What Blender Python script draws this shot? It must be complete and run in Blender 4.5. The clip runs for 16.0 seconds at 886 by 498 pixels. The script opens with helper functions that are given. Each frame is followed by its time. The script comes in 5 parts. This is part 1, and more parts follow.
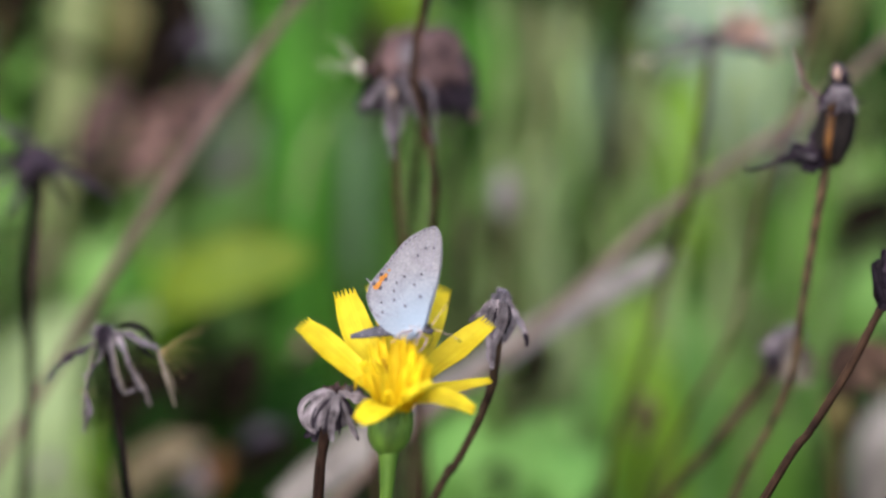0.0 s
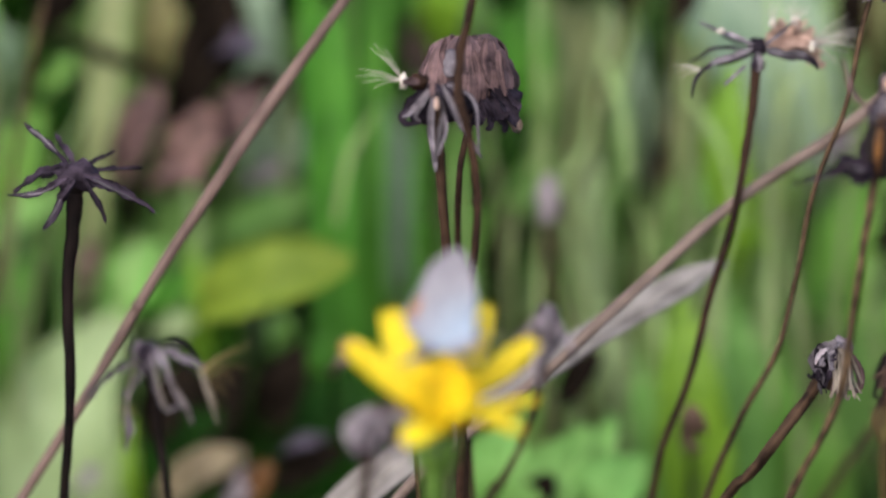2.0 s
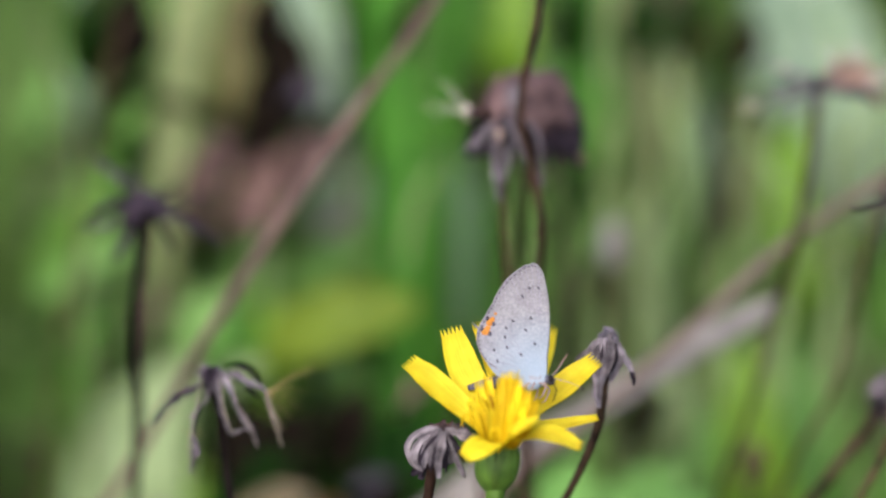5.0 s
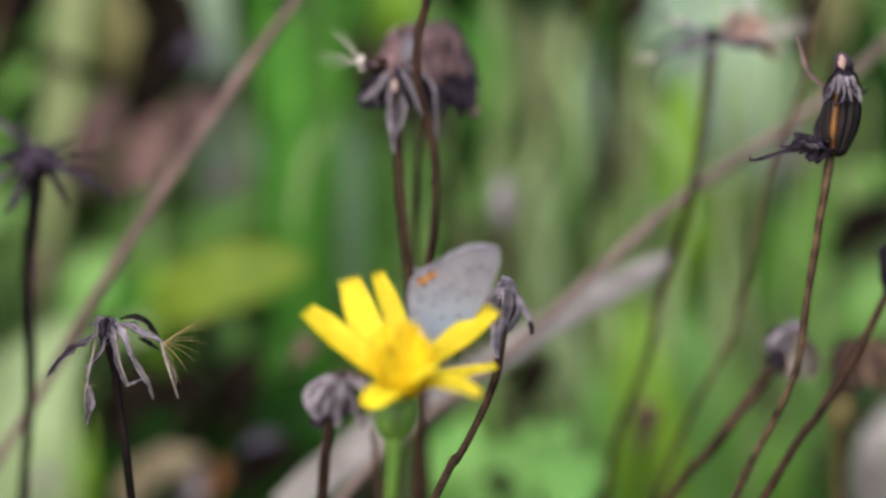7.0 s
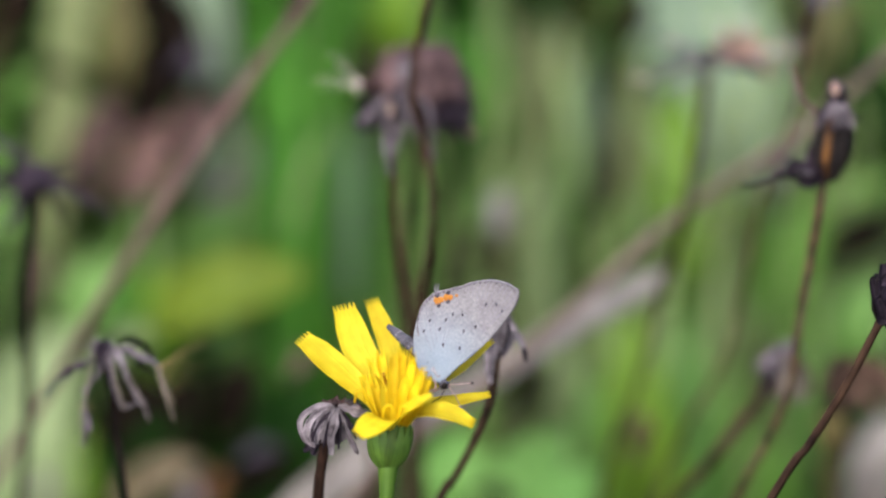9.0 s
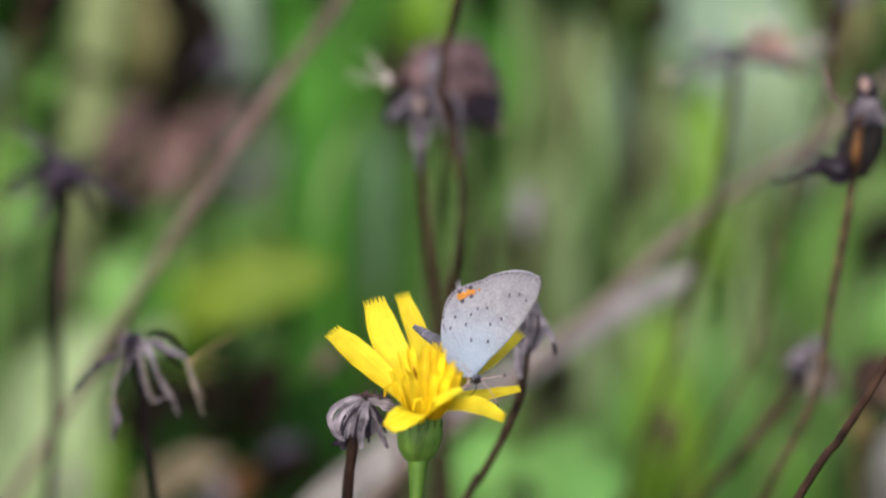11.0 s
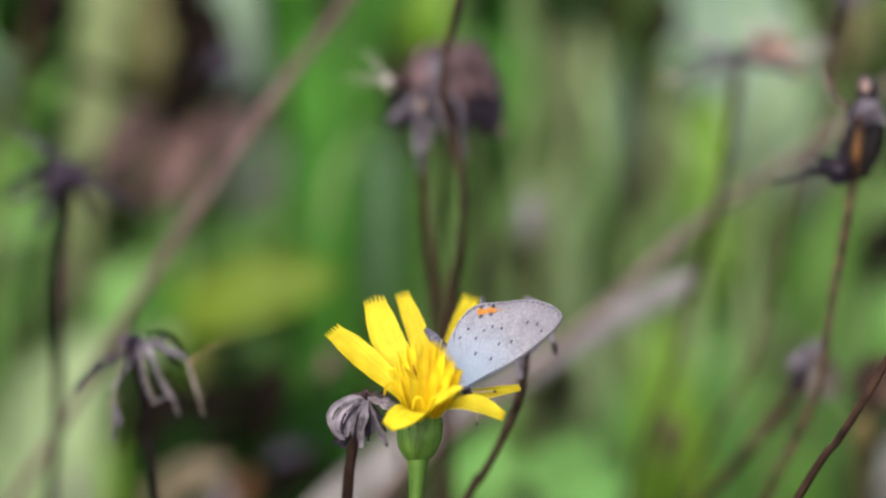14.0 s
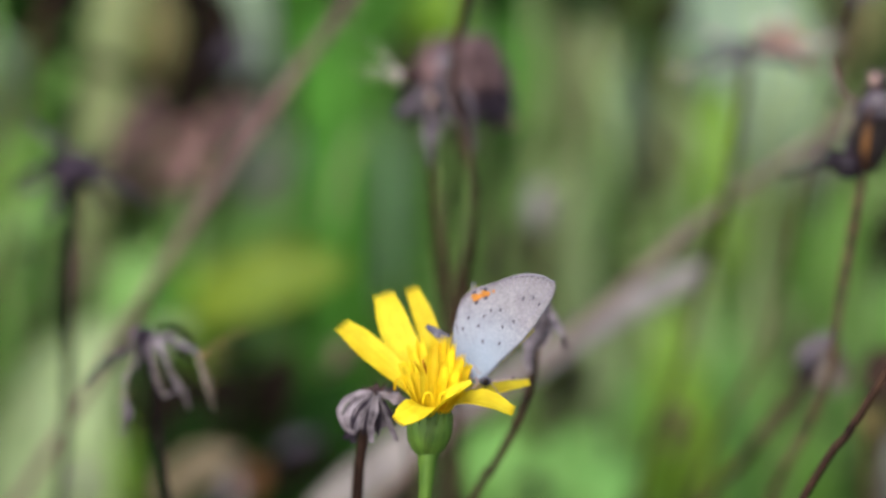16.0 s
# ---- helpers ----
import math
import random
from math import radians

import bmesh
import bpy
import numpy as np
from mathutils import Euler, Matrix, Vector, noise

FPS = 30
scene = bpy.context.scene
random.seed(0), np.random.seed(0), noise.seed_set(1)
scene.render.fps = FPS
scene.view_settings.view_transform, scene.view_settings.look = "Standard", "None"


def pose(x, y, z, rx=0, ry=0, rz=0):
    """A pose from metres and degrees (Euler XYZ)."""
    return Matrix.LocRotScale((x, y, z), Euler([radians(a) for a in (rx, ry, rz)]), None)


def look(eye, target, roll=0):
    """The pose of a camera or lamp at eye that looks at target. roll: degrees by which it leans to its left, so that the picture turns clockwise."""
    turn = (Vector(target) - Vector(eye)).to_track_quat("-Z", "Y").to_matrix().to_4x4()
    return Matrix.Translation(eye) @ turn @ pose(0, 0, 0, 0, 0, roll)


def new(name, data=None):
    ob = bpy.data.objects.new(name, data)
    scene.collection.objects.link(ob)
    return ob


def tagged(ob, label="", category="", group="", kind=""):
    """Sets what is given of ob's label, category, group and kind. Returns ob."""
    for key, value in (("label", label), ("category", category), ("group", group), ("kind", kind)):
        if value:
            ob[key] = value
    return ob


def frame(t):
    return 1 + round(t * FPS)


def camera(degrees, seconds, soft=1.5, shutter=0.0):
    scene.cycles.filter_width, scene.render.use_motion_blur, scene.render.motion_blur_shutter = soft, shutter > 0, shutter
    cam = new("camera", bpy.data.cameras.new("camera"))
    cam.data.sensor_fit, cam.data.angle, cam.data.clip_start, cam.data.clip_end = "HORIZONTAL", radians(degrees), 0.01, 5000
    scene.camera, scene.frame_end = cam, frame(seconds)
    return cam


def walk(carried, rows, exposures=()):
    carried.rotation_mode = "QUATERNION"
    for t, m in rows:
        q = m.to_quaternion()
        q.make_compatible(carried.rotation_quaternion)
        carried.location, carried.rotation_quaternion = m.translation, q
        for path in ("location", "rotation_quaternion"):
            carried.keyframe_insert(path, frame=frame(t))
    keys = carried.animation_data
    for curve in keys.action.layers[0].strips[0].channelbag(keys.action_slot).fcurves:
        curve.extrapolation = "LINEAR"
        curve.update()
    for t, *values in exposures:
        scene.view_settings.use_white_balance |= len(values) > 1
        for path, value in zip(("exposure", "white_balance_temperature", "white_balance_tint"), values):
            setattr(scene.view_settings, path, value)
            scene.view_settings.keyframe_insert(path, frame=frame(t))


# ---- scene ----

# The plan: x to the right, y away from the eye, z up in the sight's own tilt.
# Its middle lies 3.5 m before the eye, in the plane of the yellow flower.
REACH = 3.5
STEP = 0.0000601379
TILT = 25.0
PLAN = pose(0, 0, 0.11, -TILT, 0, 0)
HOLD = PLAN @ pose(0, -REACH, 0, 90, 0, 0)

# Small turns and shifts of the hand-held camera: across, up, back (m), pitch, yaw, roll (degrees).
SHAKE = (
    (0.0, (0.00014, 0.00025, -0.00794, -0.0000, 0.0000, -0.0000)),
    (0.5, (-0.02394, 0.00555, -0.00791, -0.0872, -0.3578, -0.2127)),
    (1.0, (-0.01356, -0.00377, -0.01650, 0.1041, -0.2428, 0.1462)),
    (1.5, (-0.01238, -0.00092, -0.00786, 0.0065, -0.1118, 0.4126)),
    (2.0, (-0.00848, 0.04037, -0.05161, -0.6351, -0.0656, -0.1762)),
    (2.5, (-0.02367, 0.04498, -0.03720, -0.6833, -0.3768, 0.2172)),
    (3.0, (-0.02223, -0.00765, 0.00850, 0.1889, -0.2887, 0.2634)),
    (3.5, (-0.00086, -0.03149, 0.01117, 0.5479, 0.0372, 0.2774)),
    (4.0, (-0.01825, -0.04762, 0.01411, 0.8308, -0.2380, 0.1655)),
    (4.2, (-0.00499, -0.04578, 0.01036, 0.7931, -0.0238, 0.1203)),
    (6.3, (0.00692, -0.05115, -0.02781, 0.8389, 0.2161, -0.3195)),
    (6.5, (-0.03493, -0.04191, -0.02628, 0.6706, -0.4712, -0.3050)),
    (7.0, (-0.02598, -0.07942, -0.02421, 1.2879, -0.4172, -0.1687)),
    (7.5, (-0.00066, -0.02237, -0.01992, 0.3738, 0.0341, 0.0078)),
    (8.0, (-0.02169, -0.04527, -0.00480, 0.7739, -0.3094, 0.2164)),
    (8.5, (-0.02256, -0.02043, -0.00206, 0.3176, -0.3766, 0.2241)),
    (8.7, (-0.02011, -0.01563, -0.00112, 0.2847, -0.3068, 0.0712)),
    (10.8, (-0.01127, -0.03346, -0.00139, 0.5708, -0.1519, 0.1824)),
    (11.0, (-0.02895, -0.02761, -0.00213, 0.4688, -0.4260, 0.2135)),
    (11.5, (-0.02537, -0.04179, -0.00161, 0.7057, -0.3589, 0.1181)),
    (12.0, (-0.00827, -0.04695, -0.00147, 0.7628, -0.1240, 0.1505)),
    (12.5, (-0.01852, -0.06863, 0.00250, 1.1647, -0.2492, 0.0527)),
    (13.0, (-0.02208, -0.03217, -0.00160, 0.5323, -0.3214, 0.1401)),
    (13.5, (-0.00476, -0.04722, -0.00132, 0.7803, -0.0135, 0.2102)),
    (14.0, (-0.01657, -0.05463, -0.00126, 0.9095, -0.2253, 0.2184)),
    (14.5, (-0.03405, -0.07717, 0.00200, 1.2503, -0.5813, 0.0796)),
    (15.0, (-0.01801, -0.07137, 0.00481, 1.1829, -0.2685, 0.1978)),
    (15.5, (-0.02286, -0.06633, 0.00310, 1.0968, -0.3175, 0.1904)),
    (16.0, (-0.01765, -0.03693, 0.00605, 0.6098, -0.2242, 0.2050)),
)

cam = camera(1.54357, 16.0, soft=2.4)
cam.data.dof.use_dof = True
cam.data.dof.focus_distance = REACH
cam.data.dof.aperture_fstop = 9.0
walk(cam, [(t, HOLD @ pose(*m)) for t, m in SHAKE])

# ---- light: bright overcast sky ----
world = bpy.data.worlds.new("sky")
scene.world = world
world.use_nodes = True
wn = world.node_tree
wn.nodes.clear()
sky = wn.nodes.new("ShaderNodeTexSky")
sky.sky_type = "NISHITA"
sky.sun_disc = False
sky.sun_elevation, sky.sun_rotation = radians(49), radians(207)
sky.dust_density = 4.0
back = wn.nodes.new("ShaderNodeBackground")
back.inputs["Strength"].default_value = 0.14
wout = wn.nodes.new("ShaderNodeOutputWorld")
wn.links.new(sky.outputs[0], back.inputs["Color"])
wn.links.new(back.outputs[0], wout.inputs["Surface"])
sun_data = bpy.data.lights.new("sun", "SUN")
sun_data.energy, sun_data.angle, sun_data.color = 1.5, radians(75), (1.0, 0.97, 0.92)
sun = new("sun", sun_data)
sun.matrix_world = pose(0, 0, 3) @ look((0, 0, 0), (0.45, 0.9, -1.15))
scene.view_settings.exposure = 0.94


# ---- materials ----
def material(name, dark, light, rough=0.6, scale=400.0, streak=0.0, bump=0.2, clear=0.0, vary=0.12, spec=0.3, island=False, edge=0.16):
    """A mottled surface between two base colours. streak: lines along the part (count across it); clear: share of light let through."""
    m = bpy.data.materials.new(name)
    m.use_nodes = True
    nt = m.node_tree
    nt.nodes.clear()
    add, link = nt.nodes.new, nt.links.new
    out, bsdf, coord = add("ShaderNodeOutputMaterial"), add("ShaderNodeBsdfPrincipled"), add("ShaderNodeTexCoord")
    bsdf.inputs["Roughness"].default_value = rough
    bsdf.inputs["Specular IOR Level"].default_value = spec
    coarse, fine = add("ShaderNodeTexNoise"), add("ShaderNodeTexNoise")
    coarse.inputs["Scale"].default_value, coarse.inputs["Detail"].default_value = scale * 0.3, 4
    fine.inputs["Scale"].default_value, fine.inputs["Detail"].default_value = scale * 2.2, 5
    link(coord.outputs["Object"], coarse.inputs["Vector"])
    if streak:
        stretch = add("ShaderNodeMapping")
        stretch.inputs["Scale"].default_value = (streak, streak * 0.06, 1)
        link(coord.outputs["UV"], stretch.inputs["Vector"])
        link(stretch.outputs[0], fine.inputs["Vector"])
        fine.inputs["Scale"].default_value = 1.0
    else:
        link(coord.outputs["Object"], fine.inputs["Vector"])
    half = add("ShaderNodeMath")
    half.operation = "MULTIPLY_ADD"
    half.inputs[1].default_value = 0.5
    link(coarse.outputs[0], half.inputs[0])
    mul = add("ShaderNodeMath")
    mul.operation = "MULTIPLY"
    mul.inputs[1].default_value = 0.5
    link(fine.outputs[0], mul.inputs[0])
    link(mul.outputs[0], half.inputs[2])
    ramp = add("ShaderNodeValToRGB")
    ramp.color_ramp.elements[0].position, ramp.color_ramp.elements[1].position = 0.5 - edge, 0.5 + edge
    ramp.color_ramp.elements[0].color, ramp.color_ramp.elements[1].color = (*dark, 1), (*light, 1)
    link(half.outputs[0], ramp.inputs[0])
    hsv = add("ShaderNodeHueSaturation")
    link(ramp.outputs[0], hsv.inputs["Color"])
    if island:
        rnd = add("ShaderNodeNewGeometry").outputs["Random Per Island"]
    else:
        rnd = add("ShaderNodeObjectInfo").outputs["Random"]
    for socket, low, high in (("Value", 1 - vary * 1.6, 1 + vary * 1.6), ("Hue", 0.5 - vary * 0.045, 0.5 + vary * 0.03)):
        r = add("ShaderNodeMapRange")
        r.inputs["To Min"].default_value, r.inputs["To Max"].default_value = low, high
        link(rnd, r.inputs["Value"])
        link(r.outputs[0], hsv.inputs[socket])
    link(hsv.outputs[0], bsdf.inputs["Base Color"])
    bmp = add("ShaderNodeBump")
    bmp.inputs["Strength"].default_value, bmp.inputs["Distance"].default_value = bump, 0.0002
    link(fine.outputs[0], bmp.inputs["Height"])
    link(bmp.outputs[0], bsdf.inputs["Normal"])
    last = bsdf
    if clear:
        thin, mix = add("ShaderNodeBsdfTranslucent"), add("ShaderNodeMixShader")
        link(hsv.outputs[0], thin.inputs["Color"])
        mix.inputs[0].default_value = clear
        link(bsdf.outputs[0], mix.inputs[1])
        link(thin.outputs[0], mix.inputs[2])
        last = mix
    link(last.outputs[0], out.inputs["Surface"])
    return m


PETAL = material("yellow_petal", (0.72, 0.55, 0.008), (0.93, 0.81, 0.040), 0.45, 1500, 18, 0.9, 0.42, 0.07, edge=0.13)
FLORET = material("golden_floret", (0.74, 0.50, 0.005), (0.94, 0.77, 0.020), 0.55, 1800, 8, 0.5, 0.4, 0.12, edge=0.13)
ANTHER = material("orange_anther", (0.30, 0.13, 0.006), (0.62, 0.34, 0.012), 0.6, 1800, 0, 0.4, 0.1, 0.15)
BUD_GREEN = material("green_bract", (0.024, 0.060, 0.007), (0.108, 0.188, 0.027), 0.55, 1200, 7, 0.5, 0.0, 0.18)
STALK_GREEN = material("green_stalk", (0.036, 0.088, 0.009), (0.105, 0.190, 0.028), 0.5, 900, 6, 0.5, 0.0, 0.05)
WING = material("grey_wing", (0.190, 0.186, 0.212), (0.425, 0.415, 0.455), 0.75, 1500, 0, 0.5, 0.35, 0.02, edge=0.15)
WING_FRONT = material("grey_forewing", (0.182, 0.176, 0.200), (0.415, 0.402, 0.440), 0.75, 1500, 0, 0.5, 0.35, 0.02, edge=0.15)


def dusted(m, tint, inner, outer, first, last):
    """Lays scales of another colour over the wing, in a share that changes from inner to outer distance from its root."""
    nt = m.node_tree
    add, link = nt.nodes.new, nt.links.new
    bsdf = next(n for n in nt.nodes if n.type == "BSDF_PRINCIPLED")
    source = bsdf.inputs["Base Color"].links[0].from_socket
    coord, far, fall, mix = add("ShaderNodeTexCoord"), add("ShaderNodeVectorMath"), add("ShaderNodeMapRange"), add("ShaderNodeMix")
    far.operation = "LENGTH"
    link(coord.outputs["Object"], far.inputs[0])
    link(far.outputs["Value"], fall.inputs["Value"])
    for k, v in zip(("From Min", "From Max", "To Min", "To Max"), (inner, outer, first, last)):
        fall.inputs[k].default_value = v
    mix.data_type = "RGBA"
    link(fall.outputs[0], mix.inputs["Factor"])
    link(source, mix.inputs["A"])
    mix.inputs["B"].default_value = (*tint, 1)
    link(mix.outputs["Result"], bsdf.inputs["Base Color"])
    for n in nt.nodes:
        if n.type == "BSDF_TRANSLUCENT":
            link(mix.outputs["Result"], n.inputs["Color"])


for m in (WING, WING_FRONT):
    dusted(m, (0.37, 0.48, 0.61), 0.001, 0.0072, 0.75, 0.0)
    dusted(m, (0.165, 0.145, 0.155), 0.0065, 0.0125, 0.0, 0.5)
VEIN = material("wing_vein", (0.20, 0.19, 0.25), (0.34, 0.32, 0.38), 0.8, 900, 0, 0.1, 0.0, 0.03)
FRINGE = material("wing_fringe", (0.09, 0.08, 0.10), (0.34, 0.32, 0.37), 0.9, 2400, 0, 0.2, 0.0, 0.05)
MARGIN = material("dark_margin", (0.030, 0.027, 0.036), (0.105, 0.092, 0.108), 0.8, 1500, 0, 0.1, 0.0, 0.05)
SPOT = material("dark_spot", (0.026, 0.023, 0.034), (0.085, 0.078, 0.105), 0.8, 1500, 0, 0.1, 0.0, 0.05)
ORANGE = material("orange_spot", (0.26, 0.095, 0.014), (0.52, 0.215, 0.032), 0.8, 2400, 0, 0.1, 0.0, 0.05, edge=0.12)
FUR = material("pale_fur", (0.16, 0.17, 0.22), (0.45, 0.46, 0.53), 0.9, 2200, 0, 0.9, 0.0, 0.05)
ABDOMEN = material("grey_abdomen", (0.016, 0.016, 0.024), (0.130, 0.125, 0.160), 0.85, 2500, 0, 0.7, 0.0, 0.05)
BAND = material("pale_abdomen_ring", (0.080, 0.076, 0.100), (0.260, 0.245, 0.290), 0.9, 2500, 0, 0.7, 0.0, 0.05)
LEG = material("pinkish_leg", (0.30, 0.19, 0.185), (0.55, 0.40, 0.38), 0.7, 1500, 0, 0.2, 0.0, 0.05)
DRY = material("dry_bract", (0.026, 0.022, 0.027), (0.208, 0.184, 0.212), 0.75, 2200, 5, 1.0, 0.0, 0.3, 0.2, edge=0.13)
DRY_LIGHT = material("mauve_dry_bract", (0.055, 0.044, 0.053), (0.400, 0.352, 0.400), 0.75, 2200, 6, 1.0, 0.0, 0.25, 0.2, edge=0.12)
DRY_MID = material("greyish_mauve_bract", (0.040, 0.033, 0.039), (0.300, 0.264, 0.302), 0.75, 2200, 6, 1.0, 0.0, 0.25, 0.2, edge=0.13)
DRY_STRAW = material("greyish_straw_edge", (0.105, 0.088, 0.070), (0.360, 0.310, 0.265), 0.75, 2200, 4, 0.6, 0.1, 0.2, 0.2, edge=0.13)
DRY_DARK = material("dark_dry_bract", (0.004, 0.003, 0.005), (0.048, 0.036, 0.053), 0.8, 2200, 4, 1.0, 0.0, 0.3, 0.08, edge=0.12)
DRY_TAN = material("tan_tuft", (0.135, 0.088, 0.076), (0.480, 0.340, 0.290), 0.8, 2200, 4, 0.6, 0.15, 0.2, 0.2, edge=0.13)
TUFT = material("pinkish_tan_tuft", (0.250, 0.160, 0.128), (0.700, 0.500, 0.410), 0.8, 2200, 4, 0.6, 0.25, 0.2, 0.2, edge=0.13)
BRISTLE = material("golden_bristle", (0.24, 0.17, 0.06), (0.48, 0.36, 0.17), 0.6, 2400, 0, 0.3, 0.2, 0.1)
PAPPUS = material("white_bristle", (0.34, 0.30, 0.26), (0.64, 0.59, 0.53), 0.6, 2400, 0, 0.3, 0.2, 0.1)
STEM = material("dark_stem", (0.002, 0.0015, 0.0015), (0.013, 0.008, 0.007), 0.8, 1200, 5, 0.8, 0.0, 0.15, 0.08, edge=0.11)
STEM_TAN = material("dark_brown_stem", (0.010, 0.005, 0.004), (0.050, 0.027, 0.017), 0.8, 1500, 5, 1.0, 0.0, 0.2, 0.1, edge=0.12)
STEM_BROWN = material("brown_stem", (0.011, 0.006, 0.004), (0.086, 0.053, 0.031), 0.8, 1800, 6, 1.0, 0.0, 0.2, 0.12, edge=0.11)
SEED = material("amber_seed", (0.040, 0.016, 0.004), (0.210, 0.090, 0.014), 0.5, 1500, 4, 0.7, 0.0, 0.12, edge=0.12)
SEED_DARK = material("black_seed", (0.003, 0.0025, 0.003), (0.022, 0.016, 0.015), 0.6, 1500, 5, 0.5, 0.0, 0.15, 0.12)
POD = material("russet_pod", (0.024, 0.014, 0.016), (0.180, 0.112, 0.114), 0.75, 1600, 5, 0.9, 0.0, 0.15, 0.2, edge=0.11)
POD_BROWN = material("brown_pod", (0.028, 0.016, 0.012), (0.150, 0.092, 0.068), 0.75, 1600, 5, 0.9, 0.0, 0.2, 0.2, edge=0.13)
CALYX = material("olive_brown_calyx", (0.040, 0.032, 0.010), (0.125, 0.100, 0.036), 0.75, 1600, 5, 0.6, 0.0, 0.1, 0.2, edge=0.13)
STRAW_PALE = material("pale_dry_straw", (0.090, 0.064, 0.054), (0.245, 0.182, 0.152), 0.65, 600, 12, 0.5, 0.1, 0.08)
STRAW = material("dry_straw", (0.062, 0.037, 0.032), (0.180, 0.118, 0.102), 0.65, 600, 12, 0.5, 0.1, 0.08)
DEAD = material("dead_leaf", (0.022, 0.012, 0.012), (0.185, 0.112, 0.103), 0.75, 1300, 0, 0.8, 0.1, 0.15, edge=0.10)
DEAD_MAUVE = material("mauve_dead_leaf", (0.085, 0.072, 0.078), (0.250, 0.215, 0.232), 0.7, 900, 10, 0.5, 0.1, 0.1)
# Dead-leaf brown taken near black: shade of the gaps is put into it.
DEAD_SHADE = material("gap_shade_dead_leaf", (0.002, 0.0015, 0.001), (0.014, 0.0095, 0.0065), 0.85, 900, 0, 0.6, 0.0, 0.15, 0.05)
# Pinkish dead-leaf brown, lightened as if light fell on it.
DEAD_PINK_LIT = material("lit_pinkish_dead_leaf", (0.034, 0.020, 0.018), (0.225, 0.132, 0.114), 0.75, 1300, 0, 0.8, 0.1, 0.15, edge=0.10)
DEAD_PURPLE = material("purple_dead_leaf", (0.020, 0.016, 0.024), (0.080, 0.066, 0.095), 0.75, 900, 0, 0.6, 0.0, 0.15)
DEAD_RUST = material("rusty_dead_leaf", (0.050, 0.022, 0.005), (0.170, 0.080, 0.018), 0.75, 900, 0, 0.6, 0.1, 0.15)
DRY_BLADE = material("grey_mauve_dry_blade", (0.125, 0.110, 0.104), (0.340, 0.318, 0.302), 0.7, 700, 14, 0.5, 0.1, 0.1, edge=0.13)
DEAD_PALE = material("pale_dead_leaf", (0.070, 0.054, 0.030), (0.250, 0.205, 0.125), 0.7, 900, 0, 0.5, 0.1, 0.1, edge=0.12)
LEAF = material("green_leaf", (0.024, 0.100, 0.008), (0.078, 0.238, 0.022), 0.55, 900, 10, 0.3, 0.35, 0.20, 0.2)
LEAF_BRIGHT = material("bright_green_leaf", (0.078, 0.212, 0.027), (0.192, 0.405, 0.074), 0.55, 900, 10, 0.3, 0.35, 0.16, 0.2)
LEAF_STRAW = material("straw_green_leaf", (0.158, 0.200, 0.080), (0.330, 0.375, 0.178), 0.55, 900, 8, 0.3, 0.3, 0.14, 0.25)
LEAF_TAN = material("tan_leaf", (0.085, 0.080, 0.032), (0.190, 0.178, 0.078), 0.6, 900, 8, 0.4, 0.2, 0.12, 0.2)
LEAF_PALE = material("pale_leaf", (0.195, 0.285, 0.115), (0.365, 0.465, 0.245), 0.5, 900, 8, 0.3, 0.3, 0.14, 0.3)
LEAF_GREY = material("silvery_leaf", (0.160, 0.262, 0.160), (0.340, 0.448, 0.325), 0.5, 900, 8, 0.3, 0.25, 0.14, 0.4)
LEAF_LIME = material("lime_leaf", (0.105, 0.235, 0.012), (0.235, 0.425, 0.038), 0.45, 900, 8, 0.3, 0.35, 0.1, 0.35)
LEAF_OLIVE = material("yellowing_leaf", (0.088, 0.152, 0.010), (0.200, 0.278, 0.026), 0.55, 900, 6, 0.3, 0.35, 0.06, 0.25)
LEAF_SOFT = material("soft_green_leaf", (0.100, 0.250, 0.048), (0.235, 0.455, 0.122), 0.55, 900, 8, 0.3, 0.3, 0.12, 0.25)
LEAF_MID = material("mid_green_leaf", (0.083, 0.206, 0.036), (0.196, 0.370, 0.087), 0.55, 900, 8, 0.4, 0.3, 0.14, 0.25)
# Leaf green taken near black: deep shade between leaves is in this colour.
LEAF_SHADE = material("painted_shade_leaf", (0.003, 0.015, 0.0015), (0.014, 0.050, 0.005), 0.6, 900, 8, 0.3, 0.15, 0.2, 0.06)
GRASS = material("grass_blade", (0.045, 0.12, 0.020), (0.18, 0.31, 0.08), 0.55, 300, 6, 0.3, 0.3, 0.4, 0.25, island=True)
GRASS_PALE = material("pale_grass_blade", (0.115, 0.185, 0.050), (0.320, 0.410, 0.190), 0.55, 300, 6, 0.3, 0.3, 0.4, 0.15, island=True)
SCRAP = material("dead_scrap", (0.009, 0.006, 0.005), (0.075, 0.050, 0.040), 0.8, 330, 0, 0.4, 0.0, 0.4, 0.2, island=True)
SOIL = material("leaf_litter_soil", (0.004, 0.004, 0.002), (0.022, 0.022, 0.009), 0.95, 120, 0, 1.0, 0.0, 0.0, 0.08)


# ---- building helpers ----
ORIGIN = {}


def at(u, v, d=0.0):
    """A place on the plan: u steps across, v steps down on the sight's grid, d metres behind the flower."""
    s = STEP * (1 + d / REACH)
    return PLAN @ Vector(((u - 784) * s, d, (441 - v) * s))


def way(x, y, z):
    return PLAN.to_3x3() @ Vector((x, y, z))


def thing(name, base, label, category, group="", kind=""):
    ob = new(name)
    ob.empty_display_size = 0.005
    ob.location = base
    ORIGIN[ob.name] = Vector(base)
    return tagged(ob, label, category, group, kind)


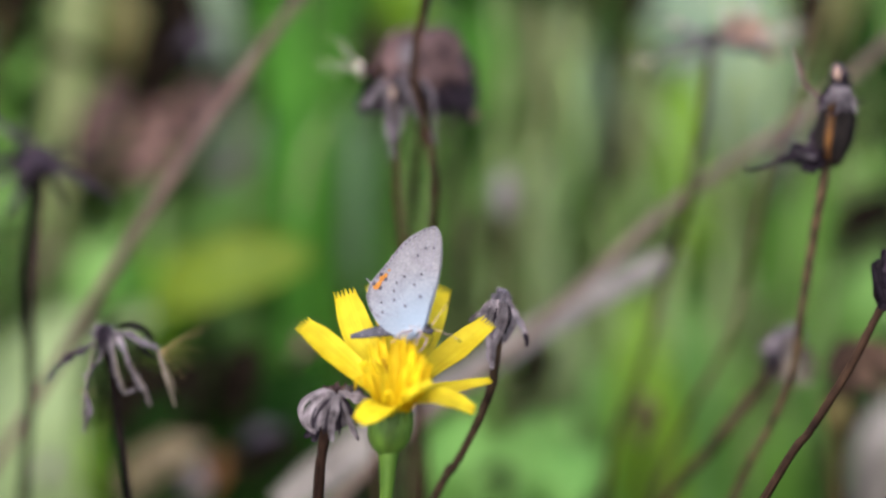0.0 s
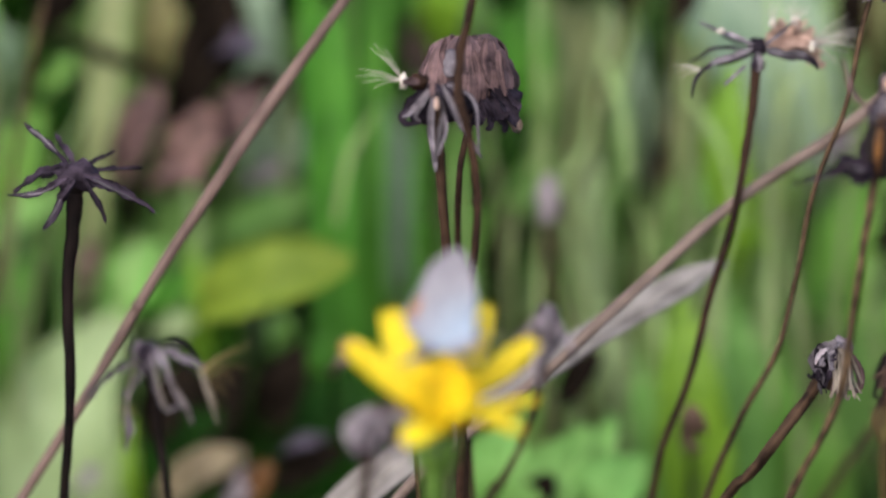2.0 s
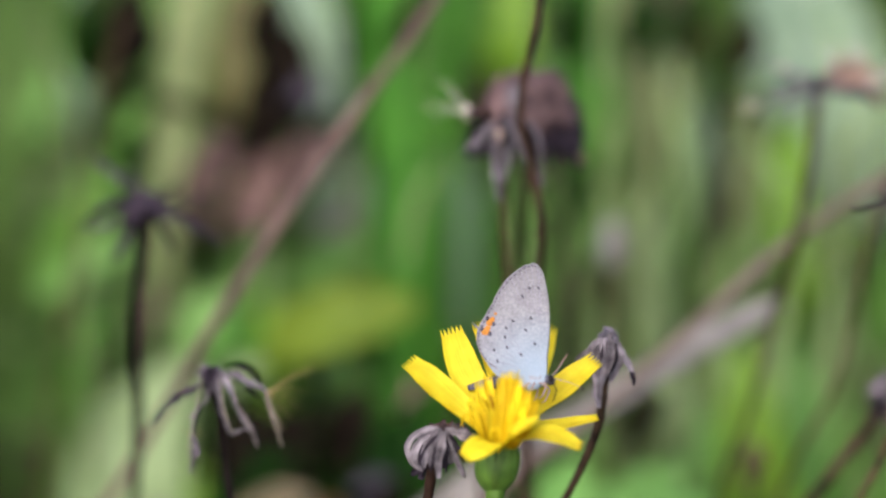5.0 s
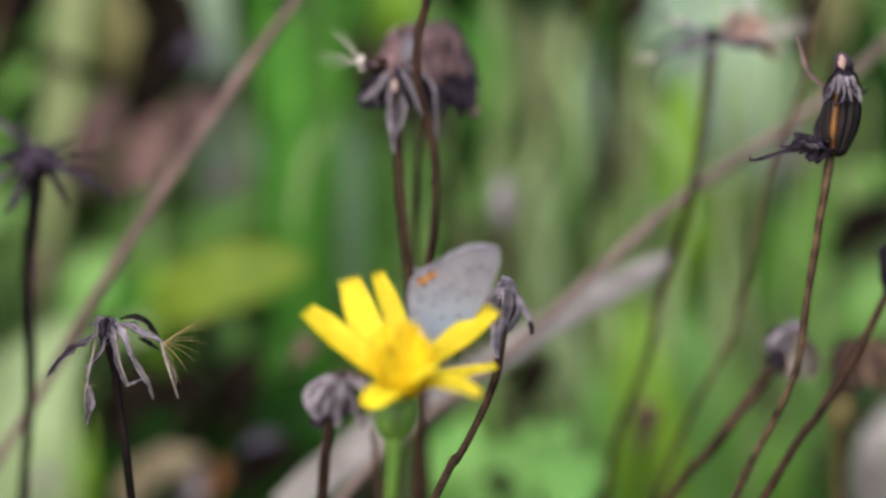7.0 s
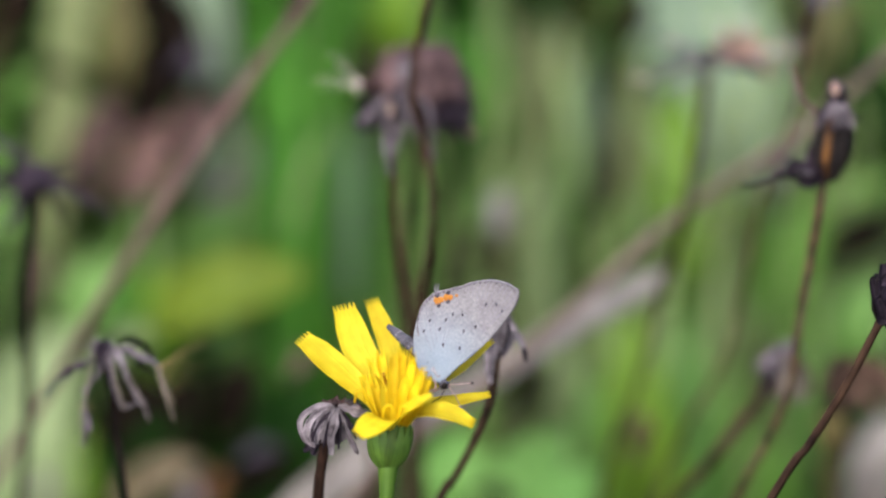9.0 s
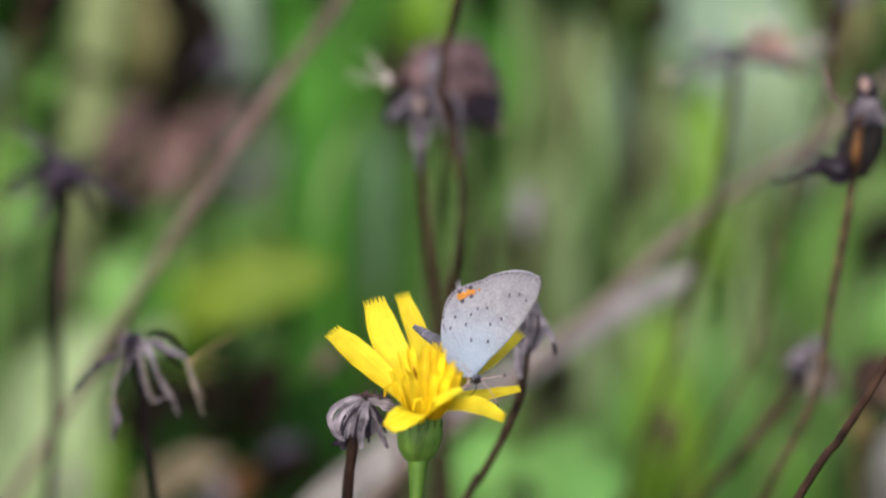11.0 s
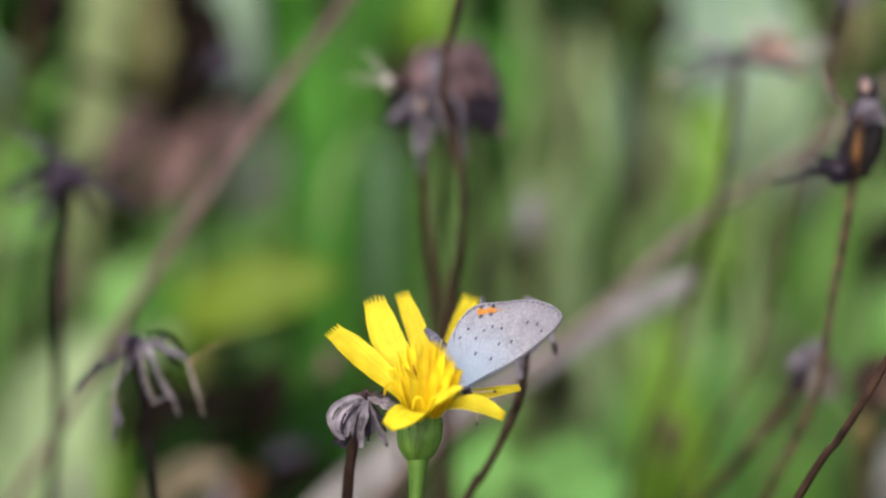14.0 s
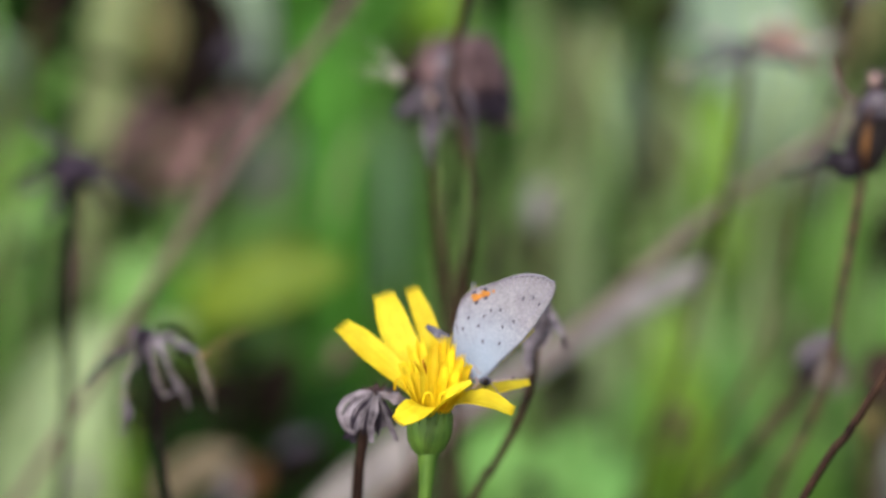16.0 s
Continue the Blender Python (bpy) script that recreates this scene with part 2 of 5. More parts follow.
def part(name, bm, mat, parent, label=""):
    """Links a bmesh, in world places, as one mesh object under a thing or a part."""
    start = ORIGIN[parent.name]
    for vert in bm.verts:
        vert.co -= start
    me = bpy.data.meshes.new(name)
    bmesh.ops.recalc_face_normals(bm, faces=bm.faces)
    bm.to_mesh(me)
    bm.free()
    for poly in me.polygons:
        poly.use_smooth = True
    me.materials.append(mat)
    ob = new(name, me)
    ob.parent = parent
    ORIGIN[ob.name] = start
    return tagged(ob, label)


def smooth(points, n=6):
    """A smooth line through the points (Catmull-Rom)."""
    p = [Vector(q) for q in points]
    if len(p) < 3:
        return [p[0].lerp(p[-1], i / n) for i in range(n + 1)]
    p = [p[0] * 2 - p[1]] + p + [p[-1] * 2 - p[-2]]
    out = []
    for a, b, c, d in zip(p, p[1:], p[2:], p[3:]):
        for i in range(n):
            t = i / n
            out.append(0.5 * (2 * b + (c - a) * t + (2 * a - 5 * b + 4 * c - d) * t * t + (3 * b - a - 3 * c + d) * t ** 3))
    return out + [p[-2]]


def spread(values, n):
    """n values read evenly along a short list."""
    return [float(np.interp(i / (n - 1), np.linspace(0, 1, len(values)), values)) for i in range(n)]


def tube(bm, line, radii, sides=8, rough=0.0):
    """A round stem along the line, its ends closed."""
    uv = bm.loops.layers.uv.verify()
    r = spread(radii, len(line))
    side, rings = None, []
    seed = line[0] * 900
    for i, c in enumerate(line):
        t = (line[min(i + 1, len(line) - 1)] - line[max(i - 1, 0)]).normalized()
        if side is None:
            side = t.orthogonal()
        side = (side - t * side.dot(t)).normalized()
        up = t.cross(side)
        ring = []
        for j in range(sides):
            a = 2 * math.pi * j / sides
            wob = 1 + rough * noise.noise(seed + Vector((i * 0.35, j * 1.7, 0)))
            ring.append(bm.verts.new(c + (side * math.cos(a) + up * math.sin(a)) * r[i] * wob))
        rings.append(ring)
    for i, (a, b) in enumerate(zip(rings, rings[1:])):
        for j in range(sides):
            k = (j + 1) % sides
            f = bm.faces.new((a[j], a[k], b[k], b[j]))
            for loop, q in zip(f.loops, ((j, i), (j + 1, i), (j + 1, i + 1), (j, i + 1))):
                loop[uv].uv = (q[0] / sides, q[1] / 6)
    bm.faces.new(list(reversed(rings[0])))
    bm.faces.new(rings[-1])
    return bm


def ribbon(bm, line, halves, face, thick=0.00012, cup=0.0, teeth=0, twist=0.0, cols=6, ripple=0.0):
    """A leaf or petal along the line: halves are half widths, face the way it looks, cup the rise of its edges, teeth the notches at its end."""
    uv = bm.loops.layers.uv.verify()
    n = len(line)
    h = spread(halves, n)
    face = Vector(face).normalized()
    cols = max(cols, teeth * 2) if teeth else cols
    top, low = [], []
    seed = line[0] * 700
    for i, c in enumerate(line):
        t = (line[min(i + 1, n - 1)] - line[max(i - 1, 0)]).normalized()
        side = t.cross(face)
        side = side.normalized() if side.length > 1e-6 else t.orthogonal().normalized()
        up = side.cross(t)
        a = twist * i / (n - 1)
        side, up = side * math.cos(a) + up * math.sin(a), up * math.cos(a) - side * math.sin(a)
        ra, rb = [], []
        for j in range(cols + 1):
            x = 2 * j / cols - 1
            q = c + side * h[i] * x + up * h[i] * (cup * x * x + ripple * noise.noise(seed + Vector((i * 0.3, x * 1.3, 0))))
            if teeth and i == n - 1:
                q = q + t * (line[-1] - line[-2]).length * (-0.7 if j % 2 else 0.75 + 0.5 * noise.noise(seed + Vector((j * 3.1, 0, 0))))
            ra.append(bm.verts.new(q + up * thick / 2))
            rb.append(bm.verts.new(q - up * thick / 2))
        top.append(ra)
        low.append(rb)
    def face_of(vs, uvs, rim=False):
        f = bm.faces.new(vs)
        for loop, q in zip(f.loops, uvs):
            loop[uv].uv = q
        if rim:
            for e in f.edges:
                e.smooth = False
    for i in range(n - 1):
        for j in range(cols):
            q = ((j / cols, i / n), ((j + 1) / cols, i / n), ((j + 1) / cols, (i + 1) / n), (j / cols, (i + 1) / n))
            face_of((top[i][j], top[i][j + 1], top[i + 1][j + 1], top[i + 1][j]), q)
            face_of((low[i][j + 1], low[i][j], low[i + 1][j], low[i + 1][j + 1]), (q[1], q[0], q[3], q[2]))
        for j in (0, cols):
            face_of((top[i][j], top[i + 1][j], low[i + 1][j], low[i][j]), ((0, i / n),) * 4, True)
    for i in (0, n - 1):
        for j in range(cols):
            face_of((top[i][j], low[i][j], low[i][j + 1], top[i][j + 1]), ((j / cols, i / n),) * 4, True)
    return bm


def blob(bm, centre, size, axis=None, rows=8, sides=12, rough=0.0):
    """A rounded lump, size as half lengths along x, y, z of the plan or along the axis given."""
    m = PLAN.to_3x3() if axis is None else axis
    made = bmesh.ops.create_uvsphere(bm, u_segments=sides, v_segments=rows, radius=1.0)["verts"]
    for vert in made:
        w = 1 + rough * noise.noise(vert.co * 2.3 + Vector(centre) * 500)
        vert.co = Vector(centre) + m @ Vector([a * b * w for a, b in zip(vert.co, size)])
    return bm


def rooted(points, lean=0.0, bow=0.0):
    """Adds the way from the lowest point of a stem down to the ground."""
    p = [Vector(q) for q in points]
    a = p[-1]
    run = (p[-1] - p[-2]).normalized()
    b = a + Vector((run.x * a.z * 0.45 + lean * 0.5, run.y * a.z * 0.2, -a.z * 0.55))
    c = Vector((b.x + run.x * a.z * 0.2 + lean * 0.5, b.y, -0.002))
    return p + [b, c]


def plant(name, points, radii, mat, label, category, group="", n=8, lean=0.0, rough=0.28):
    """A stem, given from its top down, rooted in the ground; returns the thing."""
    line = smooth(rooted(points, lean), n)
    base = Vector((line[-1].x, line[-1].y, 0))
    ob = thing(name, base, label, category, group)
    part("stem", tube(bmesh.new(), line, radii, 10, rough), mat, ob)
    return ob


# ---- ground ----
def ground():
    bm = bmesh.new()
    n = 70
    grid = {}
    xs = [(-1 + 2 * i / n) for i in range(n + 1)]
    def place(s):
        return 0.22 * s if abs(s) < 0.8 else math.copysign(0.176 + ((abs(s) - 0.8) / 0.2) ** 4 * 900 + (abs(s) - 0.8) * 0.8, s)
    for i, a in enumerate(xs):
        for j, b in enumerate(xs):
            x, y = place(a), 0.15 + place(b)
            near = max(0, 1 - max(abs(x), abs(y - 0.15)) / 0.3)
            z = -0.0005 + near * (0.004 * noise.noise((x * 60, y * 60, 1)) + 0.0025 * noise.noise((x * 190, y * 190, 4)) - 0.002)
            grid[i, j] = bm.verts.new((x, y, z))
    for i in range(n):
        for j in range(n):
            bm.faces.new((grid[i, j], grid[i + 1, j], grid[i + 1, j + 1], grid[i, j + 1]))
    me = bpy.data.meshes.new("ground")
    bm.to_mesh(me)
    bm.free()
    for poly in me.polygons:
        poly.use_smooth = True
    me.materials.append(SOIL)
    tagged(new("ground", me), "dark damp soil with leaf litter under the plants", "ground", kind="structure")


ground()


# ---- undergrowth ----
def grass():
    """Blades too many to count, behind the dry plants."""
    rng = random.Random(5)
    bm = bmesh.new()
    for i in range(3600):
        if i < 700:
            root = Vector((rng.uniform(-0.11, 0.11), rng.uniform(0.17, 0.42), -0.002))
            tall = rng.uniform(0.03, 0.075)
        else:
            far, a = 0.08 + 0.85 * rng.random() ** 0.7, rng.uniform(0, 2 * math.pi)
            root = Vector((far * math.cos(a), 0.12 + far * math.sin(a), -0.002))
            tall = rng.uniform(0.015, 0.04) if root.y < 0.17 else rng.uniform(0.025, 0.06)
        bend = Vector((rng.gauss(0, 0.012), rng.gauss(0.0, 0.012), 0))
        line = smooth([root, root + Vector((0, 0, tall * 0.55)) + bend * 0.3, root + Vector((0, 0, tall)) + bend], 3)
        ribbon(bm, line, [0.0009, 0.0016, 0.0013, 0.0002], (rng.gauss(0, 0.5), -1, 0.3), 0.0002, 0.25, cols=2, twist=rng.uniform(-0.5, 0.5))
    me = bpy.data.meshes.new("grass")
    bmesh.ops.recalc_face_normals(bm, faces=bm.faces)
    bm.to_mesh(me)
    bm.free()
    for poly in me.polygons:
        poly.use_smooth = True
    me.materials.append(GRASS)
    tagged(new("grass", me), "tangled green grass behind the dry flower stalks", "grass", kind="stuff")


grass()


def tangle(name, count, mat, label, seed, near, far, size):
    """Small leaves and scraps of every direction, too many to count."""
    rng = random.Random(seed)
    bm = bmesh.new()
    for i in range(count):
        c = at(rng.uniform(-150, 1718), rng.uniform(-120, 1000), rng.uniform(near, far))
        if c.z < 0.004 or any((c - at(u, v, 0.12)).length < r * STEP for u, v, r in ((450, 710, 150), (290, 90, 130), (240, 720, 90), (560, 300, 110), (950, 660, 60))):
            continue
        run = way(rng.gauss(0, 0.5), rng.gauss(0, 0.5), rng.gauss(0.6, 0.6)).normalized() * rng.uniform(0.5, 1.5) * size
        bow = way(rng.gauss(0, 1), rng.gauss(0, 1), 0) * size * 0.15
        w = rng.uniform(0.12, 0.3) * size
        ribbon(bm, smooth([c - run * 0.5, c + bow, c + run * 0.5], 3), [w * 0.3, w, w * 0.9, w * 0.1], way(rng.gauss(0, 0.6), -1, rng.gauss(0.4, 0.4)), 0.0002, 0.3, cols=2)
    me = bpy.data.meshes.new(name)
    bmesh.ops.recalc_face_normals(bm, faces=bm.faces)
    bm.to_mesh(me)
    bm.free()
    for poly in me.polygons:
        poly.use_smooth = True
    me.materials.append(mat)
    tagged(new(name, me), label, name.replace("_", " "), kind="stuff")


def slender_blades():
    """Thin upright grass blades between the broad ones."""
    rng = random.Random(77)
    bm = bmesh.new()
    for i in range(230):
        u = rng.uniform(800, 1640) if i % 10 < 7 else rng.uniform(-80, 800)
        v, d = rng.uniform(180, 900), rng.uniform(0.112, 0.162)
        if (190 < u < 430 and v < 450) or (190 < u < 570 and v > 560) or (560 < u < 740 and v < 600):
            continue
        tall, lean = rng.uniform(150, 420), rng.gauss(0, 45)
        line = smooth([at(u, v, d), at(u + lean * 0.3, v - tall * 0.55, d - 0.002), at(u + lean, v - tall, d)], 4)
        w = rng.uniform(3.5, 10) * STEP
        ribbon(bm, line, [w * 0.8, w, w * 0.9, w * 0.15], way(rng.gauss(0, 0.4), -1, 0.3), 0.0002, 0.35, cols=2)
    me = bpy.data.meshes.new("slender_grass")
    bmesh.ops.recalc_face_normals(bm, faces=bm.faces)
    bm.to_mesh(me)
    bm.free()
    for poly in me.polygons:
        poly.use_smooth = True
    me.materials.append(GRASS_PALE)
    tagged(new("slender_grass", me), "thin pale green grass blades, upright in the undergrowth", "grass", kind="stuff")


slender_blades()
tangle("small_leaves", 210, GRASS, "small green leaves tangled in the undergrowth", 21, 0.145, 0.19, 0.014)
tangle("leaf_scraps", 46, SCRAP, "brown scraps of dead leaves in the undergrowth", 22, 0.135, 0.17, 0.009)


def leaf(name, points, half, mat, label, category="leaf", face=(0, -1, 0.35), cup=0.25, twist=0.0, ripple=0.12, group="undergrowth leaves"):
    """One leaf on the plan, from its foot to its tip, with a raised midrib."""
    pts = [at(*p) for p in points]
    line = smooth(pts, 7)
    ob = thing(name, pts[0], label, category, group)
    ribbon_bm = ribbon(bmesh.new(), line, [h * STEP for h in half], way(*face), 0.0003, cup, cols=8, twist=twist, ripple=ripple)
    part("blade", ribbon_bm, mat, ob)
    rib = [p - way(*face).normalized() * -0.0002 for p in line]
    part("midrib", tube(bmesh.new(), rib, [0.0005, 0.0004, 0.00015], 6), mat, ob)
    if pts[0].z > 0.006 and name != "dry_grass":
        # thin stalk, bent back and down to the ground
        a, dead = pts[0], category == "dead leaf"
        b = Vector((a.x + 0.2 * (a.x - pts[-1].x), a.y + 0.03, -0.002))
        r = 0.00025 if dead else 0.0004
        part("stalk", tube(bmesh.new(), smooth([line[1], a, a.lerp(b, 0.4) + Vector((0, 0.008, -0.002)), b], 4), [r * 0.8, r, r, r * 1.2], 6), LEAF_SHADE if dead else mat, ob)
    return ob


G = "broad green leaf blade in the undergrowth"
PB = "pale green narrow blade, upright in the undergrowth"
DD = "dark brown withered leaf, shade of a gap put into its colour"
DS = "near-black green leaf, deep shade put into its colour"
PK = "curled pinkish brown dead leaf in the grass, lit tone in its colour"
LG = "yellowish green leaf, upright in the undergrowth"
GR = "greyish green blade in the undergrowth"
SG = "soft green leaf in the undergrowth"
leaf("leaf_blade", [(-22, 684, 0.135), (-40, 545, 0.13), (-2, 407, 0.13)], [20, 34, 30, 8], LEAF, "mid-green upright grass blade")
leaf("leaf_blade", [(12, 626, 0.139), (23, 526, 0.134), (8, 437, 0.134)], [16, 26, 24, 8], LEAF_SHADE, DS)
leaf("broad_leaf", [(-100, 417, 0.133), (-36, 278, 0.128), (9, 180, 0.128)], [40, 58, 42, 10], LEAF_BRIGHT, LG)
leaf("broad_leaf", [(-120, 426, 0.129), (-32, 366, 0.124), (57, 337, 0.124)], [20, 34, 30, 10], LEAF_SOFT, SG)
leaf("painted_shade_leaf", [(38, 310, 0.137), (30, 191, 0.132), (49, 72, 0.132)], [34, 50, 50, 20], LEAF_SHADE, DS)
leaf("leaf_blade", [(14, 156, 0.131), (43, 121, 0.126), (73, 86, 0.126)], [10, 19, 18, 4], LEAF_MID, G)
leaf("leaf_blade", [(-42, 132, 0.135), (-48, 32, 0.13), (-35, -135, 0.13)], [8, 22, 26, 18], LEAF_GREY, GR)
leaf("leaf_blade", [(87, 506, 0.132), (109, 249, 0.127), (129, 62, 0.127), (153, -145, 0.127)], [20, 27, 31, 36], LEAF_STRAW, "pale yellowish green grass blade, upright")
leaf("leaf_blade", [(198, 142, 0.134), (219, 43, 0.129), (241, -125, 0.129)], [24, 36, 38, 30], LEAF_TAN, "olive-tan withering blade in the undergrowth")
leaf("leaf_blade", [(403, 322, 0.145), (389, 85, 0.14), (335, -142, 0.14)], [34, 48, 56, 44], LEAF_GREY, GR)
leaf("painted_shade_leaf", [(438, 232, 0.135), (449, 162, 0.13), (467, 103, 0.13)], [8, 16, 15, 5], LEAF_SHADE, DS)
leaf("broad_leaf", [(329, 404, 0.137), (403, 359, 0.132), (496, 335, 0.132)], [14, 36, 32, 10], LEAF_SOFT, SG)
leaf("leaf_blade", [(403, 331, 0.139), (447, 256, 0.134), (492, 192, 0.134)], [14, 36, 34, 10], LEAF_GREY, GR)
leaf("leaf_blade", [(539, 813, 0.13), (522, 388, 0.125), (494, -125, 0.125)], [38, 42, 44, 36], LEAF, G)
leaf("leaf_blade", [(589, 784, 0.133), (582, 408, 0.128), (586, 132, 0.128), (603, -124, 0.128)], [26, 31, 33, 26], LEAF, G)
leaf("leaf_blade", [(649, 550, 0.147), (638, 332, 0.142), (620, 174, 0.142)], [22, 38, 36, 8], LEAF_GREY, GR)
leaf("leaf_blade", [(632, 145, 0.141), (630, 35, 0.136), (653, -132, 0.136)], [24, 30, 34, 28], LEAF, G)
leaf("leaf_blade", [(670, 627, 0.135), (670, 389, 0.13), (664, 212, 0.13)], [9, 14, 12, 3], LEAF, G)
leaf("leaf_blade", [(739, 629, 0.145), (742, 421, 0.14), (729, 243, 0.14)], [18, 30, 26, 6], LEAF_SOFT, G)
leaf("leaf_blade", [(707, 85, 0.137), (714, -4, 0.132), (729, -142, 0.132)], [26, 40, 42, 30], LEAF_LIME, LG)
leaf("broad_leaf", [(861, 282, 0.135), (859, 124, 0.13), (833, -133, 0.13)], [30, 44, 50, 40], LEAF, G)
leaf("painted_shade_leaf", [(797, 351, 0.131), (827, 256, 0.126), (871, 182, 0.126)], [16, 32, 30, 8], LEAF_SHADE, DS)
leaf("broad_leaf", [(777, 431, 0.139), (831, 346, 0.134), (901, 268, 0.134)], [14, 40, 40, 12], LEAF_MID, "mid-green leaf in the undergrowth")
leaf("leaf_blade", [(910, 510, 0.141), (912, 253, 0.136), (899, -131, 0.136)], [20, 30, 29, 22], LEAF_STRAW, PB)
leaf("leaf_blade", [(947, 412, 0.143), (953, 195, 0.138), (968, -111, 0.138)], [16, 25, 25, 18], LEAF_STRAW, PB)
leaf("leaf_blade", [(966, 667, 0.133), (964, 419, 0.128), (973, 242, 0.128)], [26, 36, 31, 6], LEAF_PALE, PB)
leaf("leaf_blade", [(1010, 432, 0.141), (1016, 253, 0.136), (1005, 86, 0.136)], [14, 25, 23, 8], LEAF_SOFT, PB)
leaf("leaf_blade", [(1049, 334, 0.143), (1064, 175, 0.138), (1076, 37, 0.138)], [18, 34, 31, 10], LEAF_GREY, PB)
leaf("leaf_blade", [(1090, 451, 0.135), (1137, 361, 0.13), (1183, 283, 0.13)], [14, 36, 33, 8], LEAF_SOFT, SG)
leaf("leaf_blade", [(1053, 551, 0.145), (1048, 422, 0.14), (1063, 323, 0.14)], [16, 30, 26, 8], LEAF_MID, G)
leaf("broad_leaf", [(1329, 353, 0.137), (1312, 165, 0.132), (1246, -3, 0.132), (1212, -141, 0.132)], [50, 104, 124, 90], LEAF_GREY, "large silvery green leaf in the undergrowth")
leaf("leaf_blade", [(1238, 439, 0.121), (1203, 260, 0.116), (1221, 103, 0.116)], [22, 40, 37, 5], LEAF_LIME, "bright lime-green blade in the undergrowth")
leaf("leaf_blade", [(1191, 471, 0.139), (1260, 382, 0.134), (1339, 294, 0.134)], [24, 40, 40, 12], LEAF_LIME, LG)
leaf("broad_leaf", [(1393, 589, 0.133), (1423, 421, 0.128), (1467, 283, 0.128)], [34, 64, 56, 12], LEAF_BRIGHT, "bright green broad leaf in the undergrowth")
leaf("broad_leaf", [(1314, 650, 0.141), (1288, 461, 0.136), (1320, 314, 0.136)], [32, 60, 54, 12], LEAF_SOFT, SG)
leaf("leaf_blade", [(1386, 628, 0.131), (1378, 549, 0.126), (1370, 480, 0.126)], [10, 20, 18, 4], LEAF, G)
leaf("broad_leaf", [(1159, 911, 0.117), (1142, 693, 0.112), (1125, 506, 0.112)], [58, 70, 52, 8], LEAF_LIME, LG)
leaf("leaf_blade", [(1100, 912, 0.123), (1071, 734, 0.118), (1064, 595, 0.118)], [26, 36, 32, 6], LEAF_SOFT, SG)
leaf("broad_leaf", [(1244, 914, 0.131), (1231, 696, 0.126), (1220, 519, 0.126)], [36, 50, 44, 8], LEAF_SOFT, G)
leaf("broad_leaf", [(1313, 935, 0.135), (1290, 756, 0.13), (1279, 588, 0.13)], [54, 72, 60, 10], LEAF_BRIGHT, G)
leaf("broad_leaf", [(1461, 837, 0.137), (1447, 658, 0.132), (1462, 510, 0.132)], [34, 54, 46, 10], LEAF_SOFT, SG)
leaf("broad_leaf", [(1387, 944, 0.131), (1367, 815, 0.126), (1387, 706, 0.126)], [40, 56, 48, 6], LEAF_BRIGHT, G)
leaf("leaf_blade", [(1030, 775, 0.129), (1015, 636, 0.124), (991, 517, 0.124)], [16, 27, 24, 6], LEAF_PALE, PB)
leaf("leaf_blade", [(910, 600, 0.145), (900, 490, 0.14), (891, 392, 0.14)], [18, 32, 30, 8], LEAF_MID, G)
leaf("broad_leaf", [(816, 786, 0.139), (880, 696, 0.134), (964, 628, 0.134)], [24, 46, 40, 10], LEAF_SOFT, SG)
leaf("broad_leaf", [(85, 1038, 0.129), (36, 810, 0.124), (66, 662, 0.124), (150, 544, 0.124)], [120, 122, 92, 18], LEAF_PALE, "large pale green leaf near the ground")
leaf("leaf_blade", [(179, 939, 0.125), (162, 830, 0.12), (166, 721, 0.12)], [12, 17, 15, 4], LEAF_LIME, LG)
leaf("broad_leaf", [(292, 520, 0.118), (415, 470, 0.113), (552, 448, 0.113)], [40, 62, 66, 54, 14], LEAF_OLIVE, "yellowing olive-green leaf in the undergrowth")
leaf("leaf_blade", [(285, 654, 0.129), (289, 545, 0.124), (272, 417, 0.124)], [10, 18, 16, 4], LEAF_LIME, LG)
leaf("leaf_blade", [(337, 624, 0.127), (321, 525, 0.122), (313, 426, 0.122)], [16, 30, 28, 6], LEAF, G)
leaf("broad_leaf", [(209, 577, 0.129), (244, 560, 0.124), (278, 553, 0.124)], [8, 24, 22, 6], LEAF_PALE, "pale green leaf in the undergrowth")
leaf("leaf_blade", [(185, 536, 0.132), (234, 501, 0.127), (279, 457, 0.127)], [10, 26, 24, 6], LEAF, G)
leaf("broad_leaf", [(87, 566, 0.137), (151, 497, 0.132), (220, 418, 0.132)], [20, 50, 46, 10], LEAF_SOFT, SG)
leaf("broad_leaf", [(485, 724, 0.129), (492, 634, 0.124), (515, 555, 0.124)], [14, 34, 32, 8], LEAF, G)
leaf("leaf_blade", [(456, 646, 0.135), (431, 586, 0.13), (429, 537, 0.13)], [12, 26, 24, 8], LEAF_MID, G)
leaf("leaf_blade", [(529, 812, 0.127), (521, 733, 0.122), (534, 673, 0.122)], [12, 26, 24, 8], LEAF, G)
leaf("leaf_blade", [(989, 413, 0.145), (1000, 244, 0.14), (993, 57, 0.14)], [18, 28, 26, 10], LEAF_STRAW, PB)
leaf("leaf_blade", [(1103, 433, 0.144), (1123, 254, 0.139), (1141, 67, 0.139)], [18, 30, 29, 8], LEAF_STRAW, PB)
leaf("leaf_blade", [(1083, 531, 0.143), (1081, 412, 0.138), (1103, 323, 0.138)], [14, 26, 24, 8], LEAF_SOFT, G)
leaf("broad_leaf", [(131, 459, 0.141), (210, 404, 0.136), (270, 340, 0.136)], [16, 42, 40, 10], LEAF_MID, G)
leaf("broad_leaf", [(329, 460, 0.143), (407, 415, 0.138), (496, 385, 0.138)], [14, 38, 36, 10], LEAF_MID, G)
